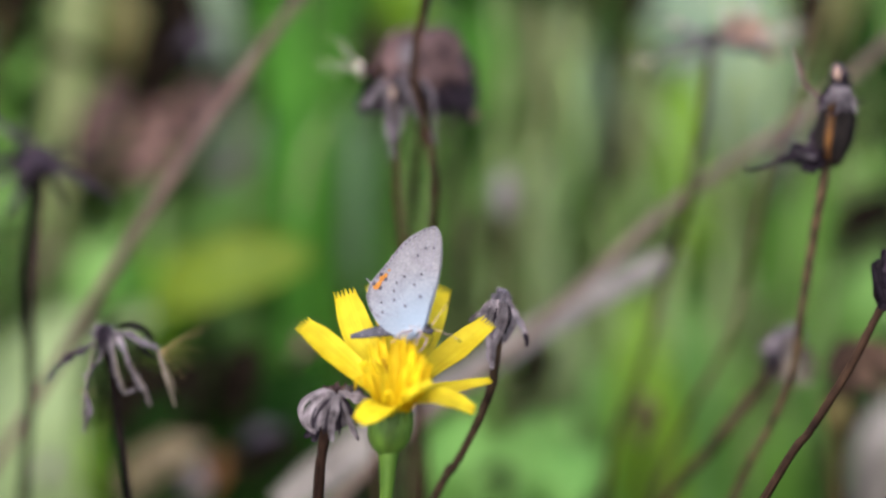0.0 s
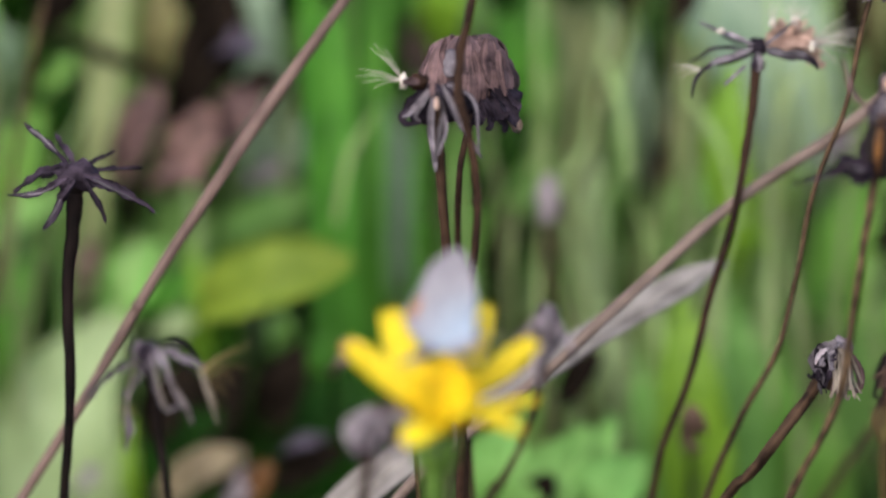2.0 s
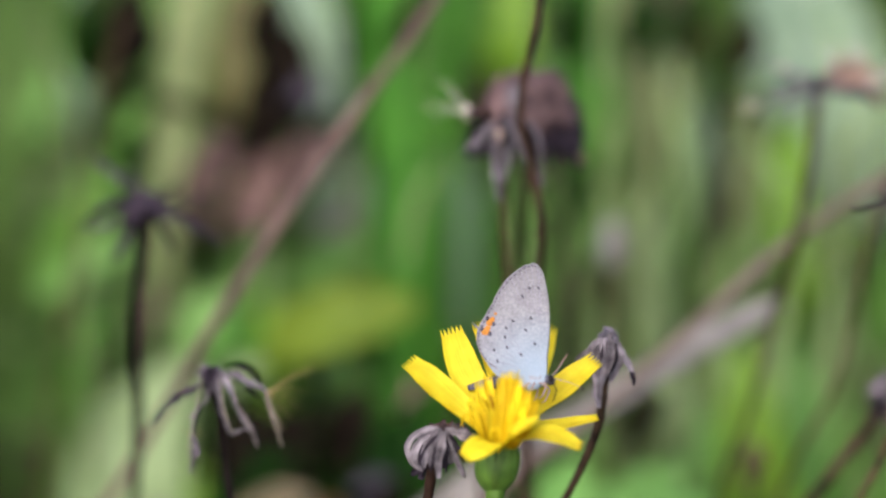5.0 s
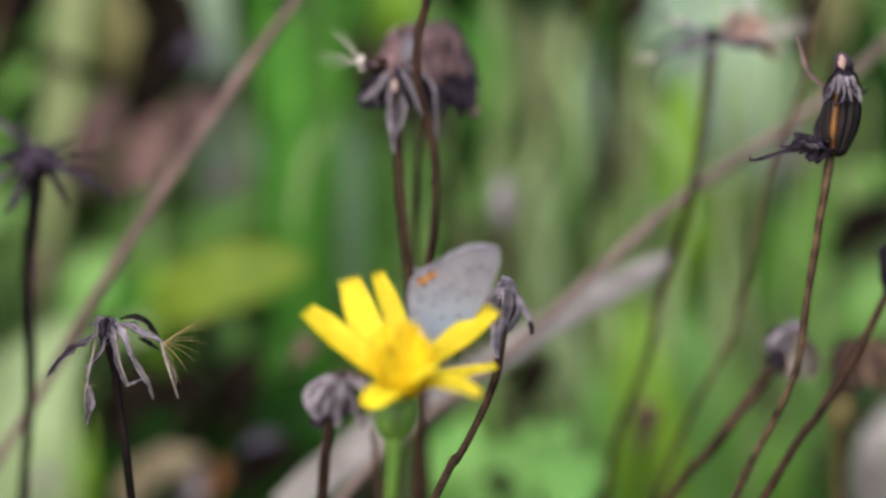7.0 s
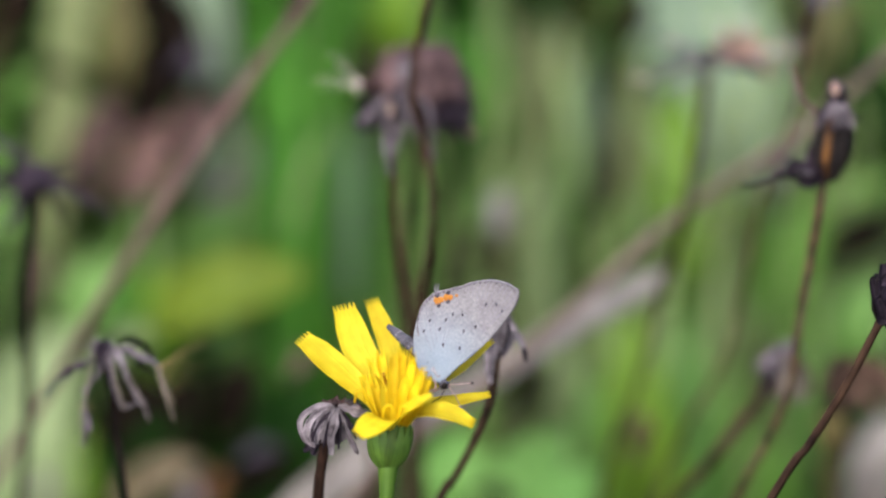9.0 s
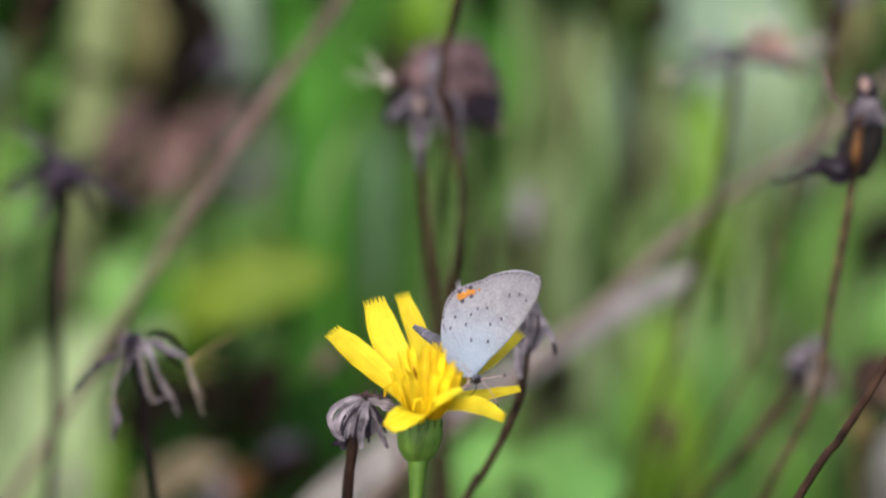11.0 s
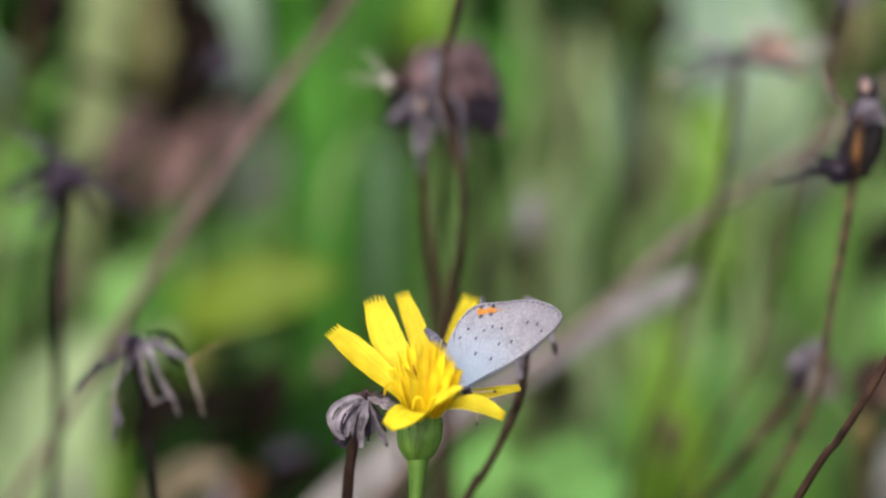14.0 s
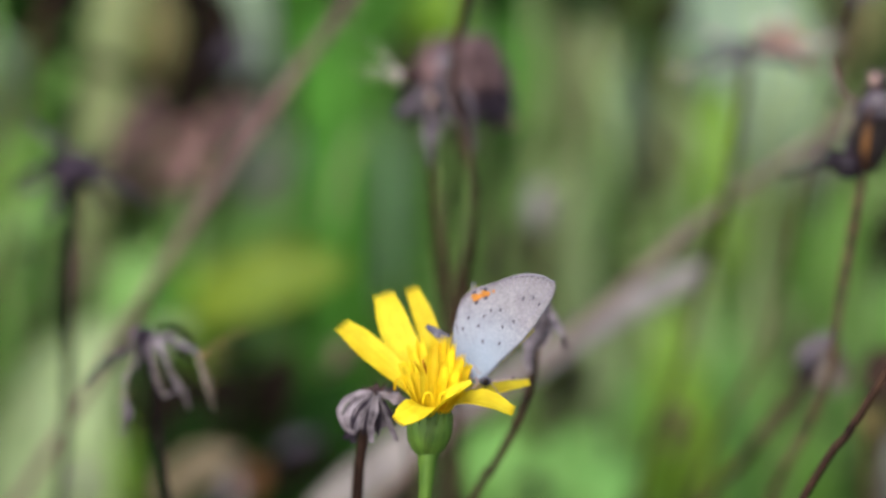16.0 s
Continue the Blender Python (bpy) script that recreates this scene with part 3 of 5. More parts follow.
leaf("broad_leaf", [(1166, 561, 0.143), (1221, 471, 0.138), (1295, 383, 0.138)], [20, 54, 52, 12], LEAF_SOFT, SG)
leaf("broad_leaf", [(1353, 640, 0.141), (1422, 551, 0.136), (1507, 462, 0.136)], [20, 54, 52, 12], LEAF_SOFT, SG)
leaf("broad_leaf", [(1359, 473, 0.145), (1359, 393, 0.14), (1379, 324, 0.14)], [20, 44, 42, 12], LEAF_SOFT, SG)
leaf("broad_leaf", [(1490, 640, 0.118), (1525, 545, 0.113), (1562, 455, 0.113)], [20, 50, 46, 12], LEAF_SOFT, SG)
leaf("painted_shade_leaf", [(1078, 150, 0.122), (1082, 70, 0.118), (1078, -10, 0.118)], [6, 15, 15, 5], LEAF_SHADE, DS)
leaf("leaf_blade", [(1004, 210, 0.126), (1000, 110, 0.122), (1008, 0, 0.122)], [8, 15, 15, 5], LEAF_PALE, PB)
# lobed leaf low beside the flower
for q in ([(830, 960, 0.105), (880, 850, 0.10), (965, 735, 0.105)], [(800, 920, 0.106), (800, 820, 0.102), (830, 720, 0.105)], [(930, 960, 0.106), (985, 860, 0.10), (1060, 790, 0.104)], [(900, 990, 0.107), (935, 880, 0.103), (1010, 720, 0.106)]):
    leaf("broad_leaf", q, [36, 62, 55, 8], LEAF_SOFT, "soft green lobed leaf near the ground")

DL = "undergrowth dead leaves"
# Most near-black leaves below fill gaps that hold only shade.
leaf("dead_leaf", [(-1, 52, 0.131), (49, 7, 0.126), (103, -47, 0.126)], [10, 34, 32, 8], DEAD_SHADE, DD, "dead leaf", (0.1, -1, 0.5), 0.4, 0.2, 0.3, DL)
leaf("dead_leaf", [(9, 47, 0.131), (122, 89, 0.126), (260, 146, 0.126)], [9, 13, 14, 8], DEAD_SHADE, "dark withered stalk lying across the grass", "dead leaf", (0.1, -1, 0.5), 0.4, 0.2, 0.3, DL)
leaf("dead_leaf", [(141, 308, 0.127), (181, 214, 0.122), (216, 140, 0.122)], [14, 38, 38, 12], DEAD, "curled mauve-brown dead leaf in the grass", "dead leaf", (0.1, -1, 0.5), 0.4, 0.2, 0.3, DL)
leaf("dead_leaf", [(220, 323, 0.123), (266, 258, 0.118), (306, 179, 0.118)], [16, 42, 44, 14], DEAD_PINK_LIT, PK, "dead leaf", (0.1, -1, 0.5), 0.4, 0.2, 0.3, DL)
# Small lighter piece, a painted pink highlight on the dead leaves.
leaf("dead_leaf", [(200, 317, 0.121), (246, 292, 0.116), (294, 309, 0.116)], [8, 24, 24, 8], DEAD_PINK_LIT, PK, "dead leaf", (0.1, -1, 0.5), 0.4, 0.2, 0.3, DL)
leaf("dead_leaf", [(309, 254, 0.125), (353, 194, 0.12), (403, 135, 0.12)], [16, 38, 38, 10], DEAD, "curled purplish brown dead leaf in the grass", "dead leaf", (0.1, -1, 0.5), 0.4, 0.2, 0.3, DL)
leaf("dead_leaf", [(240, 240, 0.129), (283, 121, 0.124), (303, -7, 0.124)], [18, 40, 46, 26], DEAD_SHADE, DD, "dead leaf", (0.1, -1, 0.5), 0.4, 0.2, 0.3, DL)
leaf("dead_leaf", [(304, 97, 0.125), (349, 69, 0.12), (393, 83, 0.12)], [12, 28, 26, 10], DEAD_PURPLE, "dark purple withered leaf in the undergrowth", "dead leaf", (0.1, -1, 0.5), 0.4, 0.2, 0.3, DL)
leaf("dead_leaf", [(349, 146, 0.124), (393, 130, 0.119), (432, 155, 0.119)], [10, 22, 20, 6], DEAD_SHADE, DD, "dead leaf", (0.1, -1, 0.5), 0.4, 0.2, 0.3, DL)
leaf("dead_leaf", [(358, 325, 0.131), (402, 301, 0.126), (437, 275, 0.126)], [10, 22, 20, 6], DEAD_MAUVE, "greyish mauve dry leaf in the grass", "dead leaf", (0.1, -1, 0.5), 0.4, 0.2, 0.3, DL)
leaf("dead_leaf", [(72, 556, 0.135), (87, 466, 0.13), (102, 397, 0.13)], [10, 20, 18, 6], DEAD, "small brown dead leaf in the grass", "dead leaf", (0.1, -1, 0.5), 0.4, 0.2, 0.3, DL)
leaf("dead_leaf", [(161, 408, 0.135), (171, 339, 0.13), (196, 289, 0.13)], [8, 22, 20, 6], DEAD_SHADE, DD, "dead leaf", (0.1, -1, 0.5), 0.4, 0.2, 0.3, DL)
leaf("dead_leaf", [(794, 478, 0.125), (821, 413, 0.12), (836, 358, 0.12)], [12, 32, 30, 8], DEAD_SHADE, DD, "dead leaf", (0.1, -1, 0.5), 0.4, 0.2, 0.3, DL)
leaf("dead_leaf", [(1068, 332, 0.133), (1085, 292, 0.128), (1098, 247, 0.128)], [8, 24, 22, 6], DEAD_SHADE, DD, "dead leaf", (0.1, -1, 0.5), 0.4, 0.2, 0.3, DL)
leaf("dead_leaf", [(1033, 441, 0.137), (1038, 391, 0.132), (1035, 342, 0.132)], [6, 16, 15, 5], DEAD_SHADE, DD, "dead leaf", (0.1, -1, 0.5), 0.4, 0.2, 0.3, DL)
leaf("dead_leaf", [(1098, 45, 0.125), (1128, 3, 0.12), (1153, -50, 0.12)], [8, 32, 32, 8], DEAD_SHADE, DD, "dead leaf", (0.1, -1, 0.5), 0.4, 0.2, 0.3, DL)
leaf("dead_leaf", [(1418, 90, 0.123), (1426, 15, 0.118), (1433, -74, 0.118)], [10, 28, 28, 10], DEAD_SHADE, DD, "dead leaf", (0.1, -1, 0.5), 0.4, 0.2, 0.3, DL)
leaf("dead_leaf", [(1463, 146, 0.135), (1480, 37, 0.13), (1483, -81, 0.13)], [20, 34, 36, 20], LEAF_TAN, "olive-tan withered leaf in the grass", "dead leaf", (0.1, -1, 0.5), 0.4, 0.2, 0.3, DL)
leaf("dead_leaf", [(1374, 293, 0.129), (1403, 254, 0.124), (1433, 218, 0.124)], [8, 24, 22, 6], DEAD_MAUVE, "greyish mauve dry leaf in the grass", "dead leaf", (0.1, -1, 0.5), 0.4, 0.2, 0.3, DL)
leaf("dead_leaf", [(1140, 781, 0.095), (1145, 739, 0.090), (1142, 696, 0.090)], [8, 25, 24, 8], POD_BROWN, "small brown withered scrap on a green leaf", "dead leaf", (0.1, -1, 0.5), 0.4, 0.2, 0.3, DL)
leaf("dead_leaf", [(908, 708, 0.115), (945, 655, 0.11), (985, 604, 0.11)], [10, 32, 30, 10], DEAD_SHADE, DD, "dead leaf", (0.1, -1, 0.5), 0.4, 0.2, 0.3, DL)
leaf("painted_shade_leaf", [(1031, 648, 0.135), (1035, 588, 0.13), (1028, 529, 0.13)], [6, 18, 16, 5], LEAF_SHADE, DS, "leaf", (0.1, -1, 0.5), 0.4, 0.2, 0.3, DL)
leaf("dead_leaf", [(853, 888, 0.105), (878, 853, 0.1), (898, 818, 0.1)], [10, 34, 30, 8], DEAD_SHADE, DD, "dead leaf", (0.1, -1, 0.5), 0.4, 0.2, 0.3, DL)
leaf("painted_shade_leaf", [(987, 782, 0.115), (1004, 752, 0.11), (1017, 722, 0.11)], [6, 18, 16, 5], LEAF_SHADE, DS, "leaf", (0.1, -1, 0.5), 0.4, 0.2, 0.3, DL)
leaf("dead_leaf", [(70, 849, 0.117), (87, 828, 0.112), (105, 803, 0.112)], [5, 20, 18, 5], DEAD_MAUVE, "small mauve-brown scrap on a pale leaf", "dead leaf", (0.1, -1, 0.5), 0.4, 0.2, 0.3, DL)
leaf("dead_leaf", [(425, 784, 0.111), (464, 764, 0.106), (507, 754, 0.106)], [6, 17, 16, 5], DEAD_PURPLE, "dark purple withered leaf in the undergrowth", "dead leaf", (0.1, -1, 0.5), 0.4, 0.2, 0.3, DL)
leaf("dead_leaf", [(218, 869, 0.117), (287, 814, 0.112), (366, 784, 0.112)], [18, 42, 36, 10], DEAD_PALE, "tan withered leaf on the ground", "dead leaf", (0.1, -1, 0.5), 0.4, 0.2, 0.3, DL)
leaf("dead_leaf", [(326, 878, 0.111), (356, 842, 0.106), (380, 808, 0.106)], [8, 24, 22, 6], DEAD_MAUVE, "greyish mauve dry leaf on the ground", "dead leaf", (0.1, -1, 0.5), 0.4, 0.2, 0.3, DL)
leaf("dead_leaf", [(361, 878, 0.109), (386, 835, 0.104), (410, 796, 0.104)], [10, 26, 24, 8], DEAD_RUST, "small rusty brown leaf on the ground", "dead leaf", (0.1, -1, 0.5), 0.4, 0.2, 0.3, DL)
leaf("dead_leaf", [(519, 640, 0.099), (540, 607, 0.094), (568, 590, 0.094)], [8, 24, 22, 6], DEAD_PINK_LIT, "small pinkish brown dead leaf", "dead leaf", (0.1, -1, 0.5), 0.4, 0.2, 0.3, DL)
leaf("dead_leaf", [(401, 741, 0.117), (430, 671, 0.112), (465, 593, 0.112)], [12, 44, 42, 10], DEAD_SHADE, DD, "dead leaf", (0.1, -1, 0.5), 0.4, 0.2, 0.3, DL)
leaf("dead_leaf", [(233, 781, 0.125), (302, 712, 0.12), (362, 623, 0.12)], [20, 60, 58, 12], DEAD_SHADE, DD, "dead leaf", (0.1, -1, 0.5), 0.4, 0.2, 0.3, DL)
leaf("dead_leaf", [(410, 849, 0.115), (469, 809, 0.11), (538, 770, 0.11)], [12, 40, 36, 8], DEAD_SHADE, DD, "dead leaf", (0.1, -1, 0.5), 0.4, 0.2, 0.3, DL)
leaf("dead_leaf", [(1462, 429, 0.12), (1526, 389, 0.115), (1614, 370, 0.115)], [10, 42, 40, 8], DEAD_SHADE, DD, "dead leaf", (0.1, -1, 0.5), 0.4, 0.2, 0.3, DL)
leaf("leaf_blade", [(1477, 322, 0.127), (1536, 292, 0.122), (1605, 275, 0.122)], [10, 28, 26, 8], LEAF_MID, G)
leaf("painted_shade_leaf", [(1515, 262, 0.124), (1568, 208, 0.119), (1625, 166, 0.119)], [12, 42, 40, 10], LEAF_SHADE, DS)
leaf("dead_leaf", [(1539, 911, 0.109), (1563, 797, 0.104), (1593, 693, 0.104)], [18, 50, 48, 12], DRY_BLADE, "greyish mauve dry leaf among the stalks", "dead leaf", (0.1, -1, 0.5), 0.4, 0.2, 0.3, DL)
leaf("dead_leaf", [(314, 141, 0.127), (336, 62, 0.122), (327, -47, 0.122)], [14, 38, 38, 20], DEAD_SHADE, DD, "dead leaf", (0.1, -1, 0.5), 0.4, 0.2, 0.3, DL)
leaf("dead_leaf", [(196, 760, 0.118), (233, 695, 0.113), (278, 622, 0.113)], [12, 42, 40, 12], DEAD_SHADE, DD, "dead leaf", (0.1, -1, 0.5), 0.4, 0.2, 0.3, DL)
leaf("dead_leaf", [(1494, 429, 0.119), (1537, 384, 0.114), (1575, 335, 0.114)], [12, 34, 32, 10], DEAD_SHADE, DD, "dead leaf", (0.1, -1, 0.5), 0.4, 0.2, 0.3, DL)
# Near-black leaves along the top edge, added for the shade there.
leaf("dead_leaf", [(265, 13, 0.127), (285, -47, 0.122), (305, -116, 0.122)], [14, 40, 40, 14], DEAD_SHADE, DD, "dead leaf", (0.1, -1, 0.5), 0.4, 0.2, 0.3, DL)
leaf("dead_leaf", [(-1, 22, 0.129), (39, -47, 0.124), (59, -126, 0.124)], [14, 44, 44, 14], DEAD_SHADE, DD, "dead leaf", (0.1, -1, 0.5), 0.4, 0.2, 0.3, DL)
leaf("dead_leaf", [(492, 24, 0.127), (532, -56, 0.122), (552, -135, 0.122)], [8, 20, 20, 8], DEAD_SHADE, DD, "dead leaf", (0.1, -1, 0.5), 0.4, 0.2, 0.3, DL)
# Near-black green leaves at the side and top, added as painted shade.
leaf("painted_shade_leaf", [(1590, 330, 0.128), (1590, 200, 0.124), (1572, 80, 0.124)], [20, 46, 46, 16], LEAF_SHADE, DS)
leaf("painted_shade_leaf", [(-30, 52, 0.131), (-40, -28, 0.126), (-20, -126, 0.126)], [16, 34, 34, 14], LEAF_SHADE, DS)
leaf("painted_shade_leaf", [(433, 34, 0.131), (453, -46, 0.126), (433, -125, 0.126)], [12, 30, 30, 12], LEAF_SHADE, DS)
leaf("painted_shade_leaf", [(808, 15, 0.129), (827, -55, 0.124), (833, -134, 0.124)], [12, 34, 34, 12], LEAF_SHADE, DS)
leaf("painted_shade_leaf", [(1025, 26, 0.131), (1034, -44, 0.126), (1045, -123, 0.126)], [12, 34, 34, 12], LEAF_SHADE, DS)
# Large near-black leaves, painted shade for the dark low undergrowth.
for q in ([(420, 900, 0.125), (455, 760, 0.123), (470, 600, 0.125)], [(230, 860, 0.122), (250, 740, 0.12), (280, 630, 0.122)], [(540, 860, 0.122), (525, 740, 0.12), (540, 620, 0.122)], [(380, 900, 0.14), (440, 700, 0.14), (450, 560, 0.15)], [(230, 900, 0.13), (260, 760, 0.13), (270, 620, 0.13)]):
    leaf("painted_shade_leaf", q, [50, 78, 70, 16], LEAF_SHADE, DS)
# Smaller near-black leaves, painted shade towards the top.
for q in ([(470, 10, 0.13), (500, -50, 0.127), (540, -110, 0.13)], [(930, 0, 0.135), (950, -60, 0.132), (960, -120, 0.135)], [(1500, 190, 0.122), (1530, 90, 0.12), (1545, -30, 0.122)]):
    leaf("painted_shade_leaf", q, [14, 38, 36, 10], LEAF_SHADE, DS)


def straw(points, r, label, mat):
    line = smooth([at(*q) for q in points], 8)
    run = (line[0] - line[1]).normalized()
    foot = line[0] + run * ((line[0].z + 0.002) / -run.z)
    line, r = [foot, foot.lerp(line[0], 0.5)] + line, [r[0]] + list(r)
    ob = thing("dry_straw", line[0], label, "straw", "dry straws")
    part("stalk", tube(bmesh.new(), line, [q * STEP for q in r], 10, 0.18), mat, ob)
    for i in (len(line) // 3, 2 * len(line) // 3):
        a, b = line[i], line[i] + (line[i + 1] - line[i]).normalized() * 0.0012
        part("node", tube(bmesh.new(), [a, a.lerp(b, 0.5), b], [q * STEP * 1.03 for q in (r[2], r[2] * 1.06, r[2])], 10, 0.1), mat, ob)
    return ob


# two dry straws that cross behind the flowers
leaning_straw = straw([(-74, 925, 0.07), (76, 690, 0.067), (186, 500, 0.065), (316, 300, 0.065), (426, 140, 0.066), (531, -5, 0.067), (626, -140, 0.068)], [9, 10, 11, 12, 11.5, 10, 8], "long dry brown grass straw, leaning", STRAW)
straw([(560, 930, 0.060), (690, 790, 0.060), (890, 630, 0.062), (1000, 530, 0.064), (1210, 345, 0.068), (1430, 195, 0.070), (1640, 10, 0.072)], [10, 10, 10, 11, 11, 11, 11], "long dry pale brown grass straw, leaning", STRAW_PALE)
leaf("dry_grass", [(496, 892, 0.072), (552, 852, 0.072), (620, 802, 0.072), (765, 706, 0.072), (905, 617, 0.073), (1025, 543, 0.075), (1112, 494, 0.077), (1202, 446, 0.079)], [22, 32, 40, 42, 33, 28, 33, 33, 10], DRY_BLADE, "long flat greyish mauve dry grass blade along a straw", "dead leaf", (-0.2, -1, 0.5), 0.25, 0.25, 0.25, DL)


# ---- dry seed-head plants ----
DRY_GROUP = "dried seed heads"


def bracts(ob, centre, tips, half=7.0, mat=None, lift=10.0, thick=0.00014, name="bract"):
    """Withered bracts from the head's middle: each runs out, arches by lift, kinks a little and curls at its tip."""
    rng = random.Random(int(centre[0] * 7 + centre[1] + tips[0][0]))
    for u, v, d in tips:
        du, dv = u - centre[0], v - centre[1]
        j = lambda q: rng.uniform(-q, q)
        pts = [at(centre[0] + j(4), centre[1] + j(4), centre[2])]
        for f, g, up in ((0.28, 0.16, 0.75), (0.52, 0.38, 0.75), (0.76, 0.68, 0.45)):
            pts.append(at(centre[0] + du * f + j(3), centre[1] + dv * g - lift * up + j(2.5), centre[2] + d * f + j(0.0003)))
        pts.append(at(u, v, centre[2] + d))
        pts.append(at(u + j(9), v + j(6) - 3, centre[2] + d + j(0.0005)))
        line = smooth(pts, 4)
        k = rng.uniform(0.65, 1.15) * half * STEP
        widths = [k * q * rng.uniform(0.8, 1.2) for q in (0.6, 0.9, 1.1, 1.0, 0.8, 0.55, 0.22)]
        part(name, ribbon(bmesh.new(), line, widths, way(j(0.6), -1, rng.uniform(0.0, 0.6)), thick, rng.uniform(0.4, 1.3), cols=4, twist=j(1.1), ripple=0.35), mat or DRY, ob)
        if rng.random() < 0.55:
            out = at(u + j(16), v + j(12), centre[2] + d + j(0.0008))
            strand = smooth([pts[2], pts[3] + way(j(0.0003), j(0.0003), j(0.0003)), out], 4)
            part("strand", ribbon(bmesh.new(), strand, [k * 0.45, k * 0.4, k * 0.12], way(j(0.8), -1, j(0.8)), thick, 0.6, cols=2, twist=j(1.5), ripple=0.3), mat or DRY, ob)


def arcs(ob, lines, mat, thick=0.00016, cup=0.5, name="bract", broad=1.0, ragged=0.3, twist=0.5):
    """Withered bracts along given bends: each is half width, distance behind the flower, then its points. ragged: how frayed and kinked they are."""
    rng = random.Random(len(lines) * 31)
    for half, d, pts in lines:
        kink = half * 0.28 * ragged
        line = smooth([at(u + rng.gauss(0, kink), v + rng.gauss(0, kink), d + 0.0004 * i) for i, (u, v) in enumerate(pts)], 6)
        shape = spread((0.5, 0.8, 0.95, 0.95, 0.8, 0.65, 0.3), 15)
        widths = [half * broad * STEP * q * rng.uniform(1 - 0.65 * ragged, 1 + 0.5 * ragged) for q in shape]
        part(name, ribbon(bmesh.new(), line, widths, way(rng.uniform(-0.3, 0.3), -1, 0.3), thick, cup * rng.uniform(0.6, 1.4), cols=4, twist=rng.uniform(-twist, twist), ripple=ragged), mat, ob)


def bristles(ob, centre, tips, name="bristle", mat=None, stout=1.0):
    for u, v, d in tips:
        a, c = at(*centre), at(u, v, centre[2] + d)
        m = a.lerp(c, 0.5) + way(0, 0, 0.0003)
        part(name, tube(bmesh.new(), smooth([a, m, c], 3), [0.000045 * stout, 0.00004 * stout, 0.00002 * stout], 4), mat or PAPPUS, ob)


def disc(ob, centre, size, mat, name="disc", rough=0.35):
    part(name, blob(bmesh.new(), at(*centre), [s * STEP for s in size], rough=rough), mat, ob)


# withered head close beside the flower
p = plant("dried_flower", [at(590, 700, 0.004), at(581, 745, 0.005), at(571, 810, 0.006), at(565, 885, 0.008)], [0.0007, 0.00058, 0.00058, 0.00065], STEM_TAN, "withered brown flower head with curled bracts on a thin stem", "dried flower", DRY_GROUP)
disc(p, (597, 691, 0.0045), (24, 20, 14), POD, rough=0.5)
# Dark lump added for the shade in the hollow of the head.
disc(p, (588, 724, 0.0065), (38, 16, 32), DRY_DARK, "core", 0.5)
arcs(p, [(4, 0.003, [(596, 688), (572, 690), (546, 702), (535, 722), (541, 748), (554, 762)]), (4.5, 0.002, [(594, 690), (572, 699), (553, 721), (548, 744), (560, 762)]), (6, 0.001, [(594, 692), (580, 708), (568, 730), (561, 757)]), (5.5, 0.0005, [(597, 692), (587, 712), (579, 735), (575, 755)]), (6, 0.0, [(600, 692), (595, 720), (592, 748), (591, 774)]), (4, 0.001, [(603, 692), (611, 715), (622, 742), (633, 765), (637, 775)]), (7, 0.002, [(604, 690), (622, 697), (640, 703), (654, 699)]), (8, 0.007, [(604, 688), (625, 688), (645, 691)]), (5, 0.005, [(600, 690), (614, 722), (612, 750)])], DRY_MID, broad=1.5, ragged=0.6)
# Thin dark strips, painted shade of the gaps between the bracts.
arcs(p, [(3.5, 0.0006, [(588, 700), (566, 722), (556, 752)]), (3.5, 0.0002, [(594, 704), (584, 728), (576, 764)]), (4, 0.0002, [(602, 704), (604, 732), (603, 766)]), (3.5, 0.001, [(608, 700), (624, 722), (634, 748)])], DRY_DARK, ragged=0.6)
arcs(p, [(3, 0.0012, [(590, 694), (573, 710), (563, 734), (562, 756)]), (3.5, -0.0002, [(597, 694), (592, 716), (586, 742), (585, 762)]), (3, 0.0002, [(604, 694), (613, 716), (624, 742), (634, 764)]), (2.6, 0.002, [(588, 690), (560, 700), (545, 722)])], DRY_LIGHT, ragged=0.6)
arcs(p, [(9, 0.008, [(590, 692), (566, 712), (552, 742), (556, 764)]), (9, 0.008, [(594, 692), (580, 720), (566, 748), (570, 766)]), (7, 0.007, [(604, 694), (618, 718), (622, 745)])], DRY_DARK, broad=1.3)
bracts(p, (598, 694, 0.004), [(584, 682, 0.001), (597, 676, -0.001), (611, 680, 0.0), (604, 684, -0.002), (592, 686, -0.002), (618, 688, 0.002)], 6, POD, 2)
bracts(p, (588, 735, 0.006), [(545, 768, 0.001), (560, 775, 0), (575, 755, -0.001)], 9, DRY_DARK, 4)

# withered head just behind the flower
p = plant("dried_flower", [at(886, 535, 0.017), at(880, 620, 0.017), at(872, 676, 0.018), at(856, 723, 0.019), at(831, 776, 0.0205), at(801, 828, 0.022), at(768, 885, 0.023)], [0.0006, 0.00044, 0.00042, 0.0005], STEM_BROWN, "withered mauve-brown flower head drooping over its stem", "dried flower", DRY_GROUP, lean=-0.004)
disc(p, (889, 523, 0.0172), (17, 15, 17), DRY, rough=0.6)
bracts(p, (888, 516, 0.0165), [(870, 538, -0.0008), (880, 540, -0.0012), (891, 540, -0.0012), (901, 538, -0.0008), (907, 534, 0)], 6, DRY, 3)
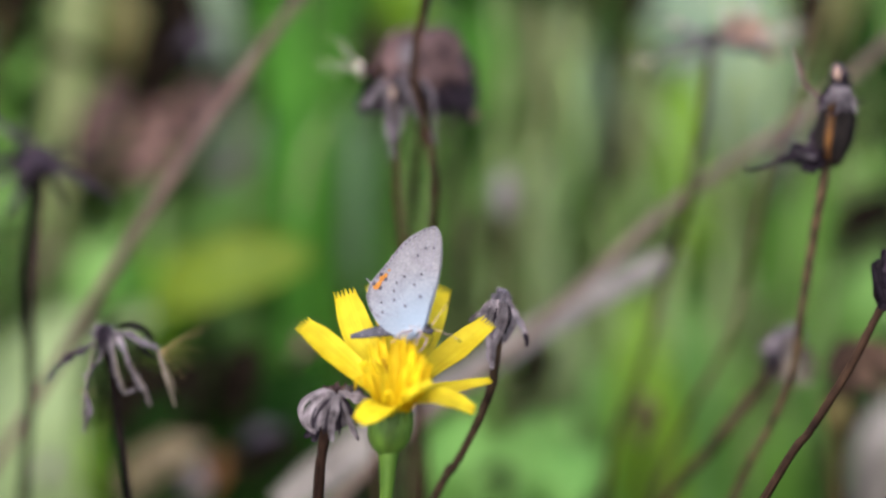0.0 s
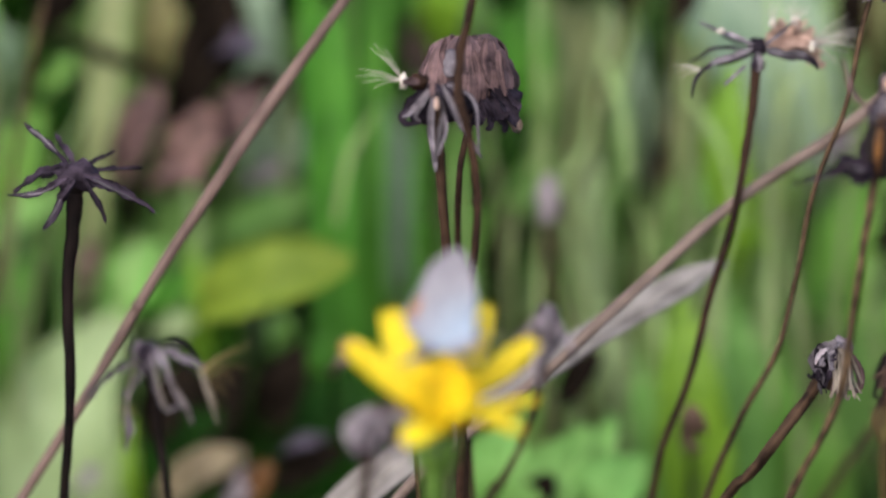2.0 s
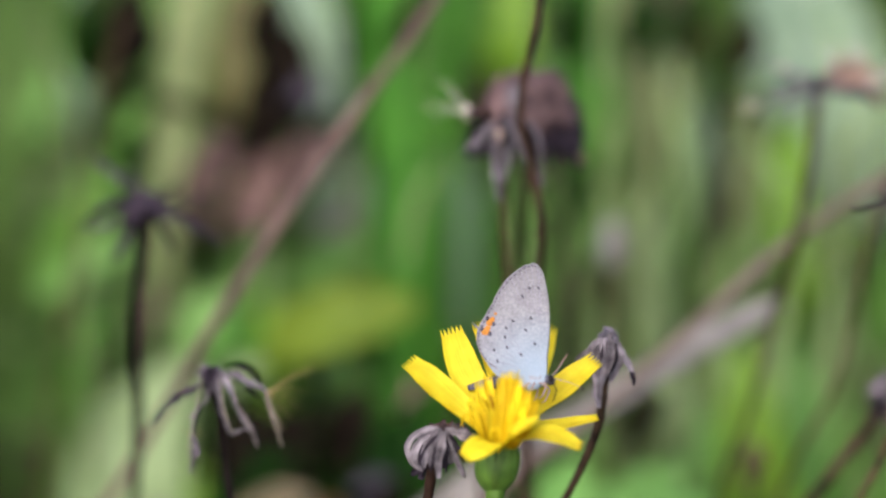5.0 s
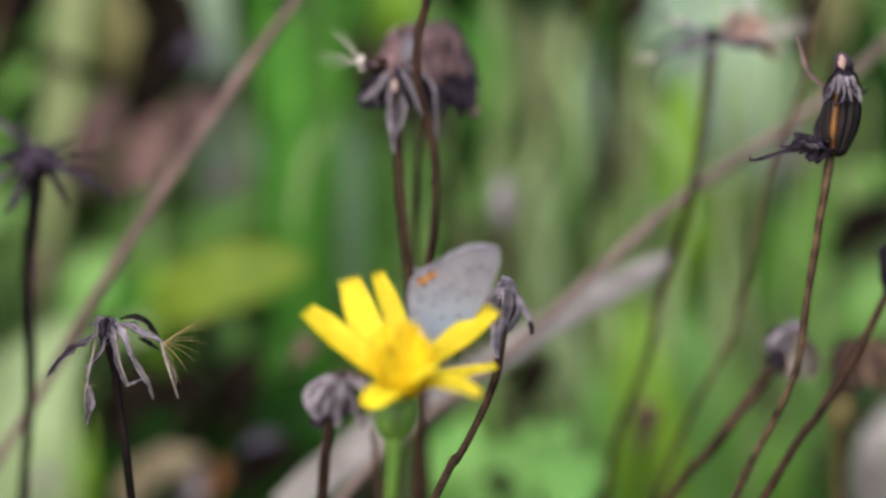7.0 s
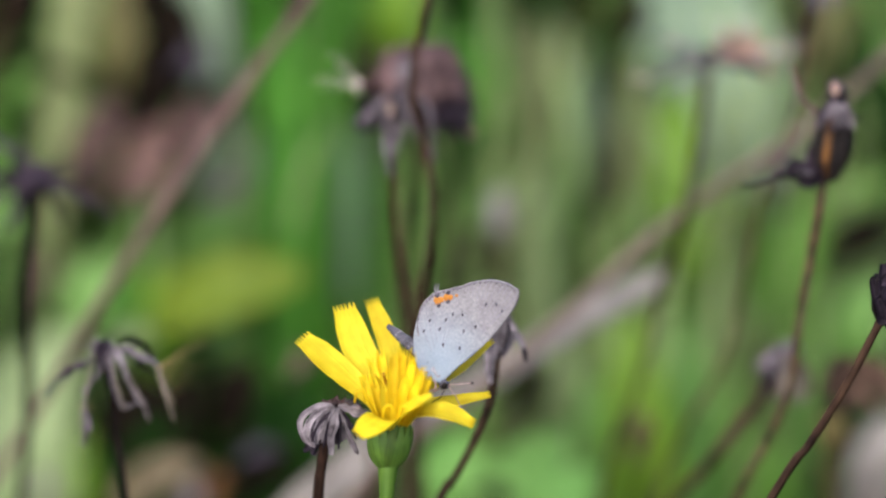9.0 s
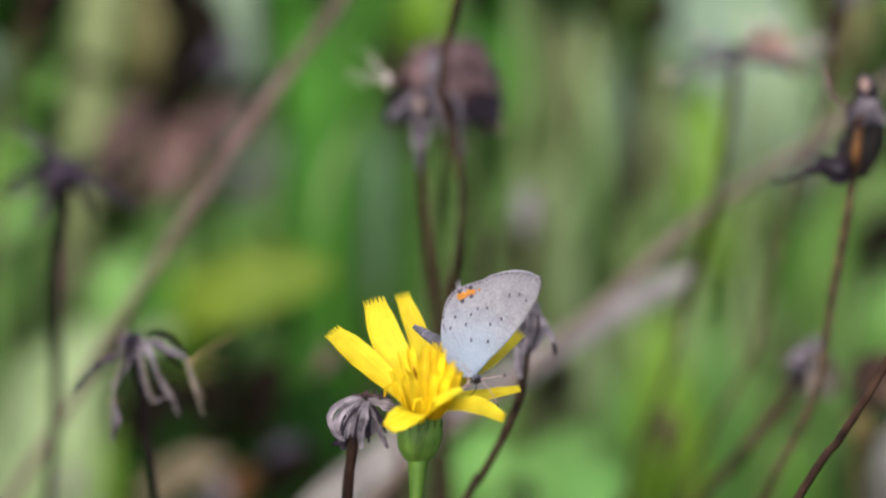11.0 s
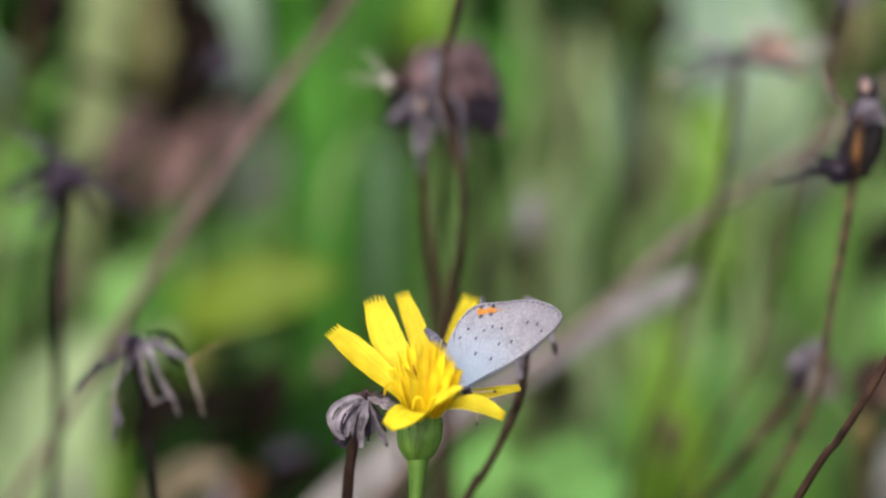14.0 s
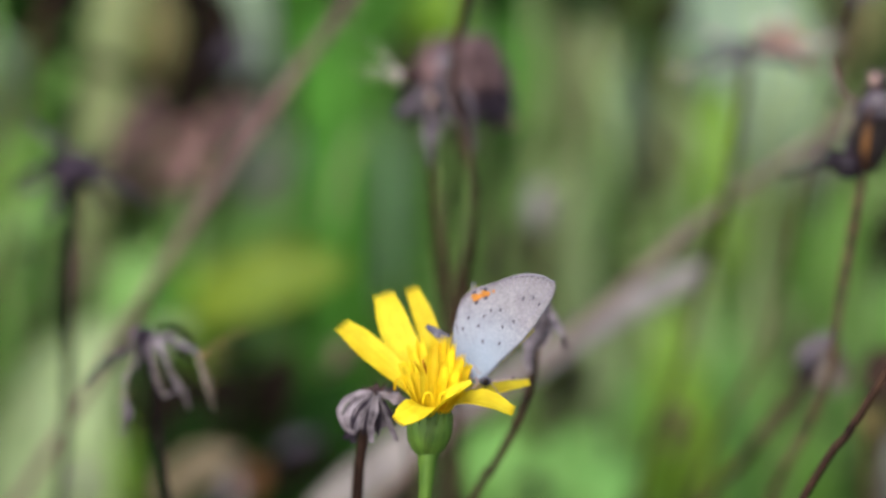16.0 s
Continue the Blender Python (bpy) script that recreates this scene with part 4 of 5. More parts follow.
arcs(p, [(9, 0.0155, [(880, 526), (866, 544), (862, 568), (868, 591), (873, 618)]), (10, 0.015, [(884, 527), (876, 551), (874, 576), (873, 606), (873, 651)]), (9, 0.0155, [(898, 526), (903, 548), (901, 572), (889, 594), (879, 622)]), (7, 0.0165, [(902, 528), (911, 551), (906, 576), (892, 601)]), (4.5, 0.0165, [(874, 528), (860, 544), (844, 554), (832, 564)]), (5, 0.015, [(900, 527), (910, 543), (921, 564), (930, 584), (935, 604)])], DRY_LIGHT, cup=0.5, broad=1.2, ragged=0.5)
arcs(p, [(8, 0.014, [(889, 529), (889, 552), (883, 577), (876, 602), (873, 636)]), (5, 0.0138, [(895, 531), (897, 552), (891, 579), (881, 607)]), (5, 0.014, [(874, 537), (869, 557), (869, 577), (873, 602)]), (3, 0.0142, [(907, 541), (917, 562)])], DRY_LIGHT, cup=0.5, broad=1.2, ragged=0.5)
# First the dark bract tip; the thinner strips are painted gap shade.
arcs(p, [(5, 0.015, [(929, 586), (933, 596), (935, 608)]), (2.5, 0.0142, [(892, 537), (894, 567), (884, 596)]), (2.5, 0.0142, [(880, 539), (876, 567), (873, 596)]), (3, 0.0145, [(902, 537), (904, 562), (895, 586)])], DRY_DARK, ragged=0.5)

# tall withered head with long drooping bracts
p = plant("dried_flower", [at(188, 592, 0.029), at(203, 665, 0.029), at(214, 750, 0.030), at(230, 885, 0.030)], [0.0006, 0.00046, 0.0005, 0.00055], STEM, "withered flower head with long drooping bracts and a few bristles", "dried flower", DRY_GROUP)
disc(p, (189, 586, 0.0285), (19, 17, 15), DRY, rough=0.6)
bracts(p, (189, 576, 0.0275), [(168, 603, -0.001), (178, 613, -0.001), (190, 615, -0.0012), (201, 607, -0.001), (170, 585, 0.0005), (208, 592, 0.0005)], 6, DRY, 3)
bracts(p, (186, 578, 0.0268), [(175, 608, -0.001), (186, 614, -0.001), (195, 610, -0.0012)], 5, DRY_DARK, 3)
arcs(p, [(7.5, 0.0265, [(170, 602), (152, 614), (130, 623), (106, 640), (89, 659), (82, 676)])], DRY, cup=0.9, ragged=0.8, twist=1.3)
arcs(p, [(5, 0.03, [(212, 575), (236, 570), (258, 576), (274, 593), (283, 611)]), (3, 0.0267, [(150, 617), (128, 627), (104, 647), (86, 671)]), (4, 0.0285, [(245, 605), (263, 615), (279, 627)])], DRY_DARK, cup=0.8, ragged=0.8, twist=1.3)
arcs(p, [(6, 0.025, [(183, 606), (177, 632), (165, 655), (157, 678), (156, 702)]), (7, 0.025, [(156, 694), (159, 714), (160, 731), (155, 761)]), (4.5, 0.0248, [(195, 599), (204, 635), (211, 665), (224, 694)]), (3, 0.025, [(221, 694), (237, 687), (253, 678)])], DRY, cup=0.9, ragged=0.8, twist=1.3)
arcs(p, [(8, 0.0245, [(205, 585), (221, 613), (232, 644)]), (5, 0.0245, [(229, 636), (247, 670), (262, 694), (269, 718)]), (8, 0.0255, [(203, 582), (229, 590), (255, 602), (273, 610), (287, 620)]), (3.4, 0.0246, [(197, 589), (203, 611), (207, 644)])], DRY_LIGHT, cup=0.9, ragged=0.8, twist=1.3)
arcs(p, [(1.8, 0.0243, [(172, 587), (169, 613), (161, 650), (155, 682)]), (2.6, 0.0248, [(283, 617), (292, 643), (302, 678), (313, 714)]), (2, 0.0255, [(287, 620), (298, 650), (309, 674), (311, 690)]), (1.6, 0.0246, [(155, 682), (149, 710), (151, 749)]), (1.4, 0.0242, [(205, 611), (213, 655), (227, 694)]), (1.4, 0.0241, [(225, 611), (242, 651), (260, 686), (270, 716)])], DRY_STRAW, cup=0.5, ragged=0.5)
bristles(p, (287, 617, 0.0262), [(370, 579, 0), (360, 590, 0.001), (376, 571, 0.002), (366, 618, 0.001), (343, 608, 0.002), (307, 650, 0.001), (345, 650, 0.001), (330, 668, 0.0), (352, 636, 0.002), (318, 690, 0.001)], mat=BRISTLE)
bristles(p, (155, 699, 0.0255), [(137, 686, 0), (175, 682, 0.001), (179, 696, 0.001)], mat=BRISTLE)

# star-shaped dark head
p = plant("dried_flower", [at(66, 318, 0.056), at(64, 372, 0.056), at(54, 480, 0.057), at(58, 640, 0.058), at(53, 760, 0.06), at(44, 885, 0.063)], [0.00096, 0.00066, 0.00052, 0.0005, 0.00052], STEM, "dark star-shaped withered flower head on a stiff stem", "dried flower", DRY_GROUP)
disc(p, (72, 286, 0.056), (36, 28, 26), DRY_DARK, rough=0.6)
disc(p, (68, 310, 0.0565), (15, 14, 16), STEM, "neck", 0.2)
arcs(p, [(6, 0.057, [(62, 276), (34, 246), (9, 221), (-6, 210), (-20, 196)]), (6, 0.06, [(69, 272), (52, 248), (40, 226), (32, 212)]), (4, 0.058, [(84, 276), (104, 260), (124, 252), (136, 244)]), (4, 0.057, [(84, 278), (124, 273), (159, 275), (186, 274)]), (8, 0.053, [(84, 282), (119, 298), (154, 318), (184, 336), (208, 350)]), (7, 0.054, [(84, 288), (109, 302), (134, 308), (156, 306)]), (4, 0.0535, [(84, 294), (99, 318), (112, 346), (122, 368)]), (8, 0.0535, [(64, 294), (46, 321), (32, 351), (10, 380)]), (5, 0.0525, [(66, 294), (56, 311), (46, 328)]), (8, 0.055, [(59, 280), (32, 273), (4, 278), (-14, 298), (-38, 318)]), (6, 0.0545, [(56, 288), (34, 301), (16, 313), (-11, 321), (-50, 318)]), (8, 0.056, [(66, 276), (46, 276), (26, 282), (6, 288)])], DRY_DARK, broad=1.25, ragged=0.9, twist=1.2)
# Thin pale strips laid over the dark bracts as painted highlights.
arcs(p, [(2.6, 0.0522, [(99, 292), (134, 310), (169, 328)]), (2.6, 0.0525, [(42, 326), (32, 346), (20, 366)]), (2.2, 0.0545, [(29, 306), (4, 317), (-26, 320)]), (2.4, 0.0565, [(34, 244), (9, 219), (-12, 204)])], DRY)

# double head: withered front one and a russet pod behind
p = plant("dried_flower", [at(703, 165, 0.044), at(702, 240, 0.044), at(708, 340, 0.046), at(717, 440, 0.048), at(735, 640, 0.052), at(746, 885, 0.056)], [0.00066, 0.0005, 0.0005, 0.0005], STEM_TAN, "withered flower head with pale bristles at one side", "dried flower", DRY_GROUP)
disc(p, (706, 158, 0.046), (52, 34, 34), DRY_DARK, rough=0.6)
disc(p, (665, 122, 0.0445), (18, 15, 14), STEM_TAN, "nub", 0.6)
arcs(p, [(6, 0.0425, [(693, 136), (689, 173), (689, 218), (695, 258), (697, 280)]), (5, 0.042, [(699, 136), (709, 173), (705, 203), (699, 240), (696, 263)]), (6.5, 0.041, [(707, 128), (721, 156), (741, 196), (761, 230), (777, 254)]), (3.5, 0.0425, [(725, 136), (751, 142), (767, 166), (771, 210), (773, 240)]), (6, 0.043, [(687, 136), (669, 158), (651, 180), (639, 186)]), (4, 0.0425, [(691, 138), (673, 164), (661, 184), (671, 192)]), (3.5, 0.0415, [(711, 174), (715, 203), (707, 230), (701, 250)]), (6, 0.042, [(715, 128), (731, 130), (743, 140)])], DRY, cup=0.7)
arcs(p, [(7, 0.044, [(681, 138), (657, 162), (639, 182), (647, 196), (671, 194)]), (6, 0.0445, [(677, 140), (651, 156), (641, 174)]), (8, 0.0435, [(701, 146), (699, 178), (701, 206)]), (8, 0.044, [(725, 148), (737, 178), (747, 194)]), (9, 0.0445, [(737, 138), (759, 158), (767, 184)])], DRY_DARK)
arcs(p, [(6, 0.0405, [(690, 150), (690, 118), (689, 82)]), (8, 0.0415, [(667, 124), (653, 120), (639, 124)])], POD)
disc(p, (698, 160, 0.0415), (5, 5, 12), DRY_TAN, "seed", 0.4)
disc(p, (641, 122, 0.043), (8, 7, 14), PAPPUS, "tuft", 0.8)
bristles(p, (640, 120, 0.043), [(588, 54, 0.001), (582, 62, 0), (600, 74, -0.001), (562, 100, 0.001), (556, 112, 0), (570, 124, 0.001), (576, 106, 0.002), (606, 62, 0.0), (586, 134, 0.001)], stout=1.1)
p = plant("seed_pod", [at(757, 190, 0.056), at(737, 300, 0.056), at(738, 470, 0.064), at(760, 885, 0.075)], [0.0004, 0.00035, 0.0004, 0.0005], STEM_TAN, "round russet seed head with shrivelled bracts", "seed head", DRY_GROUP)
disc(p, (752, 116, 0.057), (80, 60, 70), POD, "pod", 0.3)
disc(p, (806, 158, 0.0545), (42, 30, 32), DRY_DARK, "shrivelled_side", 0.5)
rng = random.Random(8)
for i in range(24):
    a = i * 2.4
    c, d = math.cos(a), math.sin(a)
    k = rng.uniform(0.94, 1.06)
    top = rng.uniform(42, 58)
    pts = [at(754 + 22 * c, 192, 0.056 + 0.001 * d), at(754 + 66 * c * k, 164, 0.056 + 0.0044 * d * k), at(753 + 79 * c * k, 116, 0.056 + 0.0050 * d * k), at(752 + 65 * c, top + 20, 0.056 + 0.0038 * d), at(751 + 36 * c, top, 0.056 + 0.002 * d)]
    part("bract", ribbon(bmesh.new(), smooth(pts, 4), [h * STEP for h in (10, 20, 23, 17, 6)], way(c, d * 0.8, 0.1), 0.0002, -0.4, cols=4, twist=rng.uniform(-0.5, 0.5), ripple=0.6), POD, p)
# Pale grey lump set on the pod as its highlight.
disc(p, (722, 92, 0.0515), (15, 8, 26), DRY, "scar", 0.3)
arcs(p, [(6, 0.0508, [(715, 48), (707, 78), (717, 108)]), (6, 0.0506, [(785, 48), (777, 88), (791, 128)]), (8, 0.0508, [(760, 68), (770, 108), (763, 148)]), (7, 0.0505, [(805, 68), (809, 108), (819, 148)])], POD)
bracts(p, (782, 150, 0.053), [(836, 196, -0.002), (818, 206, -0.002), (800, 190, -0.004), (768, 198, -0.003), (840, 172, -0.001), (825, 184, -0.004), (790, 204, -0.003)], 15, DRY_DARK, 5)
bracts(p, (820, 180, 0.052), [(842, 206, 0.0), (836, 212, 0.001)], 7, DRY_TAN, 2)

# a stem that passes before them and out of sight
p = plant("bare_stem", [at(775, -120, 0.036), at(758, -10, 0.036), at(738, 80, 0.037), at(737, 150, 0.037), at(757, 225, 0.038), at(769, 320, 0.04), at(764, 420, 0.042), at(752, 520, 0.045), at(735, 885, 0.055)], [0.00048, 0.00046, 0.00042, 0.00045], STEM_TAN, "thin brown bare stem, bent in the middle", "stem")
for c, axis in (((737, 150, 0.037), (9, 8, 12)), ((768, 330, 0.0402), (8.6, 8, 11))):
    disc(p, c, axis, STEM_TAN, "node", 0.3)

# flat head with a tan tuft
p = plant("dried_flower", [at(1258, 84, 0.066), at(1250, 170, 0.066), at(1238, 250, 0.066), at(1213, 380, 0.067), at(1175, 500, 0.068), at(1140, 640, 0.07), at(1090, 770, 0.072), at(1066, 885, 0.075)], [0.0006, 0.00047, 0.00042, 0.0004, 0.0004, 0.00042], STEM_TAN, "withered flower head with a tan tuft on a curved brown stem", "dried flower", DRY_GROUP, lean=-0.003)
disc(p, (1259, 68, 0.066), (19, 18, 17), DRY_DARK)
disc(p, (1260, 96, 0.0655), (13, 12, 14), DRY_DARK, "neck", 0.4)
arcs(p, [(5, 0.065, [(1251, 62), (1222, 50), (1192, 40), (1157, 24)]), (6, 0.063, [(1249, 74), (1217, 86), (1185, 94), (1167, 106)]), (4, 0.062, [(1239, 98), (1219, 116), (1201, 134)]), (6, 0.0635, [(1259, 77), (1263, 94), (1261, 112)]), (7, 0.063, [(1275, 70), (1307, 78), (1337, 80), (1357, 88)]), (4, 0.064, [(1273, 64), (1293, 48), (1321, 26)])], DRY, ragged=0.6)
arcs(p, [(3, 0.067, [(1247, 66), (1219, 58), (1197, 48)]), (3.4, 0.066, [(1247, 74), (1212, 70), (1179, 72), (1162, 84), (1137, 94)]), (3.6, 0.0625, [(1179, 96), (1163, 108), (1149, 128), (1144, 156)]), (4, 0.0635, [(1247, 80), (1217, 92), (1189, 100)]), (4, 0.063, [(1277, 78), (1312, 86), (1342, 88), (1365, 104)]), (5, 0.0625, [(1342, 84), (1357, 94), (1365, 106)])], DRY_DARK)
bracts(p, (1278, 66, 0.067), [(1372, 98, -0.001), (1362, 85, 0.002), (1340, 30, 0.003), (1300, 26, 0.002), (1366, 60, 0.001), (1350, 52, -0.002), (1325, 38, 0.004), (1345, 70, 0.001), (1368, 78, -0.001), (1315, 50, -0.001), (1330, 84, -0.002), (1352, 40, 0.001), (1362, 70, 0.002), (1310, 36, 0.001), (1335, 60, -0.001), (1300, 44, -0.001), (1322, 30, -0.001), (1348, 88, 0.0), (1356, 50, 0.001), (1340, 46, 0.002), (1318, 70, 0.002), (1360, 92, -0.002), (1330, 52, 0.003), (1346, 62, -0.003), (1312, 58, 0.003), (1352, 76, 0.003)], 10, TUFT, 8, name="tuft")
for c, size in (((1196, 39, 0.0645), (8, 4, 5)), ((1286, 26, 0.066), (7, 5, 7)), ((1325, 22, 0.066), (9, 6, 7)), ((1354, 66, 0.064), (7, 5, 9))):
    disc(p, c, size, PAPPUS, "tuft", 0.7)
bristles(p, (1346, 66, 0.066), [(1420, 10, 0), (1430, 38, 0.001), (1438, 52, 0.002), (1434, 68, 0), (1415, 78, 0.002), (1440, 44, 0.001), (1400, 92, 0), (1425, 24, 0.003), (1405, 104, 0.002), (1428, 60, -0.001), (1395, 88, -0.001), (1436, 34, 0.001), (1412, 62, -0.001), (1422, 50, 0.003)], stout=1.6)
bristles(p, (1325, 22, 0.066), [(1325, -16, 0), (1312, -8, 0.001), (1338, -4, 0.001), (1346, 10, 0), (1304, 2, 0.002), (1350, 0, 0.001)], stout=1.6)
bristles(p, (1286, 26, 0.066), [(1282, -10, 0), (1274, 4, 0.001), (1296, -6, 0.001)], stout=1.6)
bristles(p, (1166, 108, 0.063), [(1110, 98, 0), (1114, 112, 0.001), (1122, 122, 0.001), (1118, 104, 0.002)], stout=1.6)

# seed barrel
p = plant("seed_barrel", [at(1464, 285, 0.030), at(1452, 350, 0.030), at(1438, 430, 0.031), at(1418, 560, 0.033), at(1404, 655, 0.035), at(1364, 750, 0.037), at(1294, 885, 0.041)], [0.0005, 0.00042, 0.00042, 0.0005], STEM_BROWN, "half-open seed head with amber and black seeds", "seed head", DRY_GROUP, lean=-0.004)
for i in range(13):
    a = 2 * math.pi * i / 13
    du, dd = math.cos(a), math.sin(a)
    top = at(1484 + 27 * du, 182, 0.030 + 0.0018 * dd)
    mid = at(1479 + 28 * du, 232, 0.030 + 0.0018 * dd)
    low = at(1470 + 15 * du, 288, 0.030 + 0.0012 * dd)
    part("seed", tube(bmesh.new(), smooth([top, mid, low], 4), [0.00032, 0.00050, 0.00048, 0.00022], 6, 0.2), SEED if i == 9 else SEED_DARK, p)
disc(p, (1477, 232, 0.0305), (27, 22, 54), SEED_DARK, "core", 0.3)
disc(p, (1486, 170, 0.030), (30, 26, 18), DRY_DARK, "cap", 0.5)
arcs(p, [(11, 0.0325, [(1472, 184), (1448, 230), (1450, 288)]), (10, 0.032, [(1466, 190), (1442, 246), (1456, 292)])], DRY_DARK)
bracts(p, (1488, 138, 0.030), [(1452, 186, -0.002), (1464, 194, -0.0025), (1478, 196, -0.003), (1492, 196, -0.003), (1506, 192, -0.002), (1520, 180, -0.001), (1462, 182, 0.002), (1500, 188, 0.002), (1514, 170, 0.001)], 6, DRY_DARK, 4)
bracts(p, (1486, 150, 0.029), [(1458, 190, -0.002), (1482, 196, -0.0025), (1500, 193, -0.002)], 4, DRY, 3)
disc(p, (1484, 130, 0.0305), (17, 14, 22), DRY_DARK, "neck", 0.5)
disc(p, (1483, 126, 0.0285), (7, 6, 12), TUFT, "tuft", 0.7)
arcs(p, [(7, 0.0282, [(1478, 148), (1462, 172), (1450, 194)]), (7, 0.0278, [(1482, 150), (1472, 176), (1464, 200)]), (7, 0.0278, [(1488, 150), (1488, 176), (1490, 202)]), (7, 0.0282, [(1496, 150), (1508, 172), (1516, 194)])], DRY_LIGHT, ragged=0.6)
arcs(p, [(4.5, 0.030, [(1458, 172), (1436, 156), (1420, 134), (1410, 98), (1404, 78)])], POD)
bracts(p, (1462, 288, 0.030), [(1326, 298, -0.002), (1380, 276, -0.002)], 4, DRY_DARK, 12)
bracts(p, (1464, 286, 0.030), [(1402, 268, 0.0), (1412, 284, -0.002), (1424, 264, -0.003), (1436, 304, -0.003), (1446, 268, -0.003), (1392, 276, -0.001), (1420, 292, -0.002), (1404, 256, 0.001)], 12, DRY_DARK, 8)
bracts(p, (1458, 286, 0.029), [(1410, 266, -0.002), (1432, 272, -0.003)], 5, DRY, 6)

# curled bud
p = plant("dried_bud", [at(1382, 615, 0.055), at(1354, 664, 0.055), at(1290, 750, 0.052), at(1240, 812, 0.054), at(1175, 890, 0.058)], [0.0008, 0.00062, 0.00055, 0.0006], STEM_BROWN, "curled grey withered bud on a brown stem", "dried bud", DRY_GROUP, lean=-0.006)
disc(p, (1392, 625, 0.055), (34, 26, 38), POD_BROWN, "bud", 0.5)
bracts(p, (1378, 590, 0.054), [(1352, 640, -0.001), (1362, 625, -0.002), (1378, 635, -0.002), (1395, 610, -0.002), (1410, 635, -0.001), (1350, 610, 0.001), (1425, 665, 0.001), (1400, 675, -0.001), (1372, 660, -0.002)], 9, DRY_DARK, 6)
bracts(p, (1376, 595, 0.054), [(1358, 632, -0.002), (1370, 622, -0.003), (1384, 628, -0.003), (1396, 610, -0.002)], 6, DRY, 5)
arcs(p, [(11, 0.0522, [(1394, 583), (1371, 587), (1356, 606), (1353, 630)]), (9, 0.0518, [(1390, 593), (1374, 602), (1366, 618), (1366, 636)]), (10, 0.0525, [(1386, 586), (1402, 580), (1416, 588), (1420, 602)]), (5, 0.0518, [(1372, 640), (1366, 655), (1368, 672)])], DRY, broad=1.1, ragged=0.6)
arcs(p, [(5, 0.0512, [(1378, 592), (1364, 602), (1358, 620)]), (4, 0.0512, [(1398, 586), (1410, 588)])], DRY_LIGHT, ragged=0.6)
arcs(p, [(8, 0.0535, [(1416, 598), (1432, 622), (1436, 650), (1426, 672)]), (7, 0.052, [(1404, 618), (1396, 646), (1384, 674)]), (6, 0.0525, [(1412, 610), (1416, 642), (1408, 674)])], POD, ragged=0.6)
arcs(p, [(6, 0.0515, [(1388, 610), (1382, 634), (1374, 660)]), (6, 0.0515, [(1362, 628), (1364, 644), (1376, 656)])], DRY_DARK)
bracts(p, (1400, 592, 0.0525), [(1436, 668, 0.0), (1426, 676, -0.001), (1412, 680, -0.001), (1398, 678, -0.0015), (1386, 676, -0.001), (1440, 652, 0.001), (1418, 662, -0.002), (1404, 668, -0.002)], 4, DRY_STRAW, 5)

# brown pod at the side
p = plant("seed_pod", [at(1500, 700, 0.068), at(1478, 780, 0.068), at(1480, 900, 0.072)], [0.0009, 0.0006, 0.0006], CALYX, "brown withered pod over an olive-brown calyx", "seed head", DRY_GROUP)
disc(p, (1508, 640, 0.068), (36, 30, 42), POD_BROWN, "pod", 0.5)
disc(p, (1486, 726, 0.068), (30, 26, 44), CALYX, "calyx", 0.3)
bracts(p, (1512, 606, 0.067), [(1562, 650, -0.001), (1600, 690, 0), (1470, 660, -0.002), (1552, 690, -0.001), (1474, 690, 0), (1500, 690, -0.002), (1530, 680, -0.002), (1590, 660, 0.002), (1486, 660, -0.003), (1575, 680, -0.001), (1600, 650, 0.001), (1610, 672, -0.001)], 12, POD_BROWN, 9)
bracts(p, (1500, 600, 0.0665), [(1464, 650, -0.001), (1462, 676, 0.0), (1470, 690, 0.001)], 7, SEED_DARK, 8)

# dark bud near the flower's own distance
p = plant("dark_bud", [at(1572, 520, 0.003), at(1550, 560, 0.003), at(1500, 655, 0.004), at(1440, 750, 0.006), at(1350, 885, 0.009)], [0.0005, 0.00046, 0.00046, 0.00055], STEM_TAN, "dark closed bud on a wiry stem", "dried bud", DRY_GROUP, lean=-0.006)
disc(p, (1573, 494, 0.003), (29, 27, 52), SEED_DARK, "bud", 0.35)
bracts(p, (1570, 536, 0.002), [(1548, 466, -0.001), (1562, 446, -0.0015), (1578, 442, -0.001), (1594, 466, 0), (1556, 496, -0.002), (1570, 478, -0.002), (1586, 500, -0.002)], 9, DRY_DARK, -2)

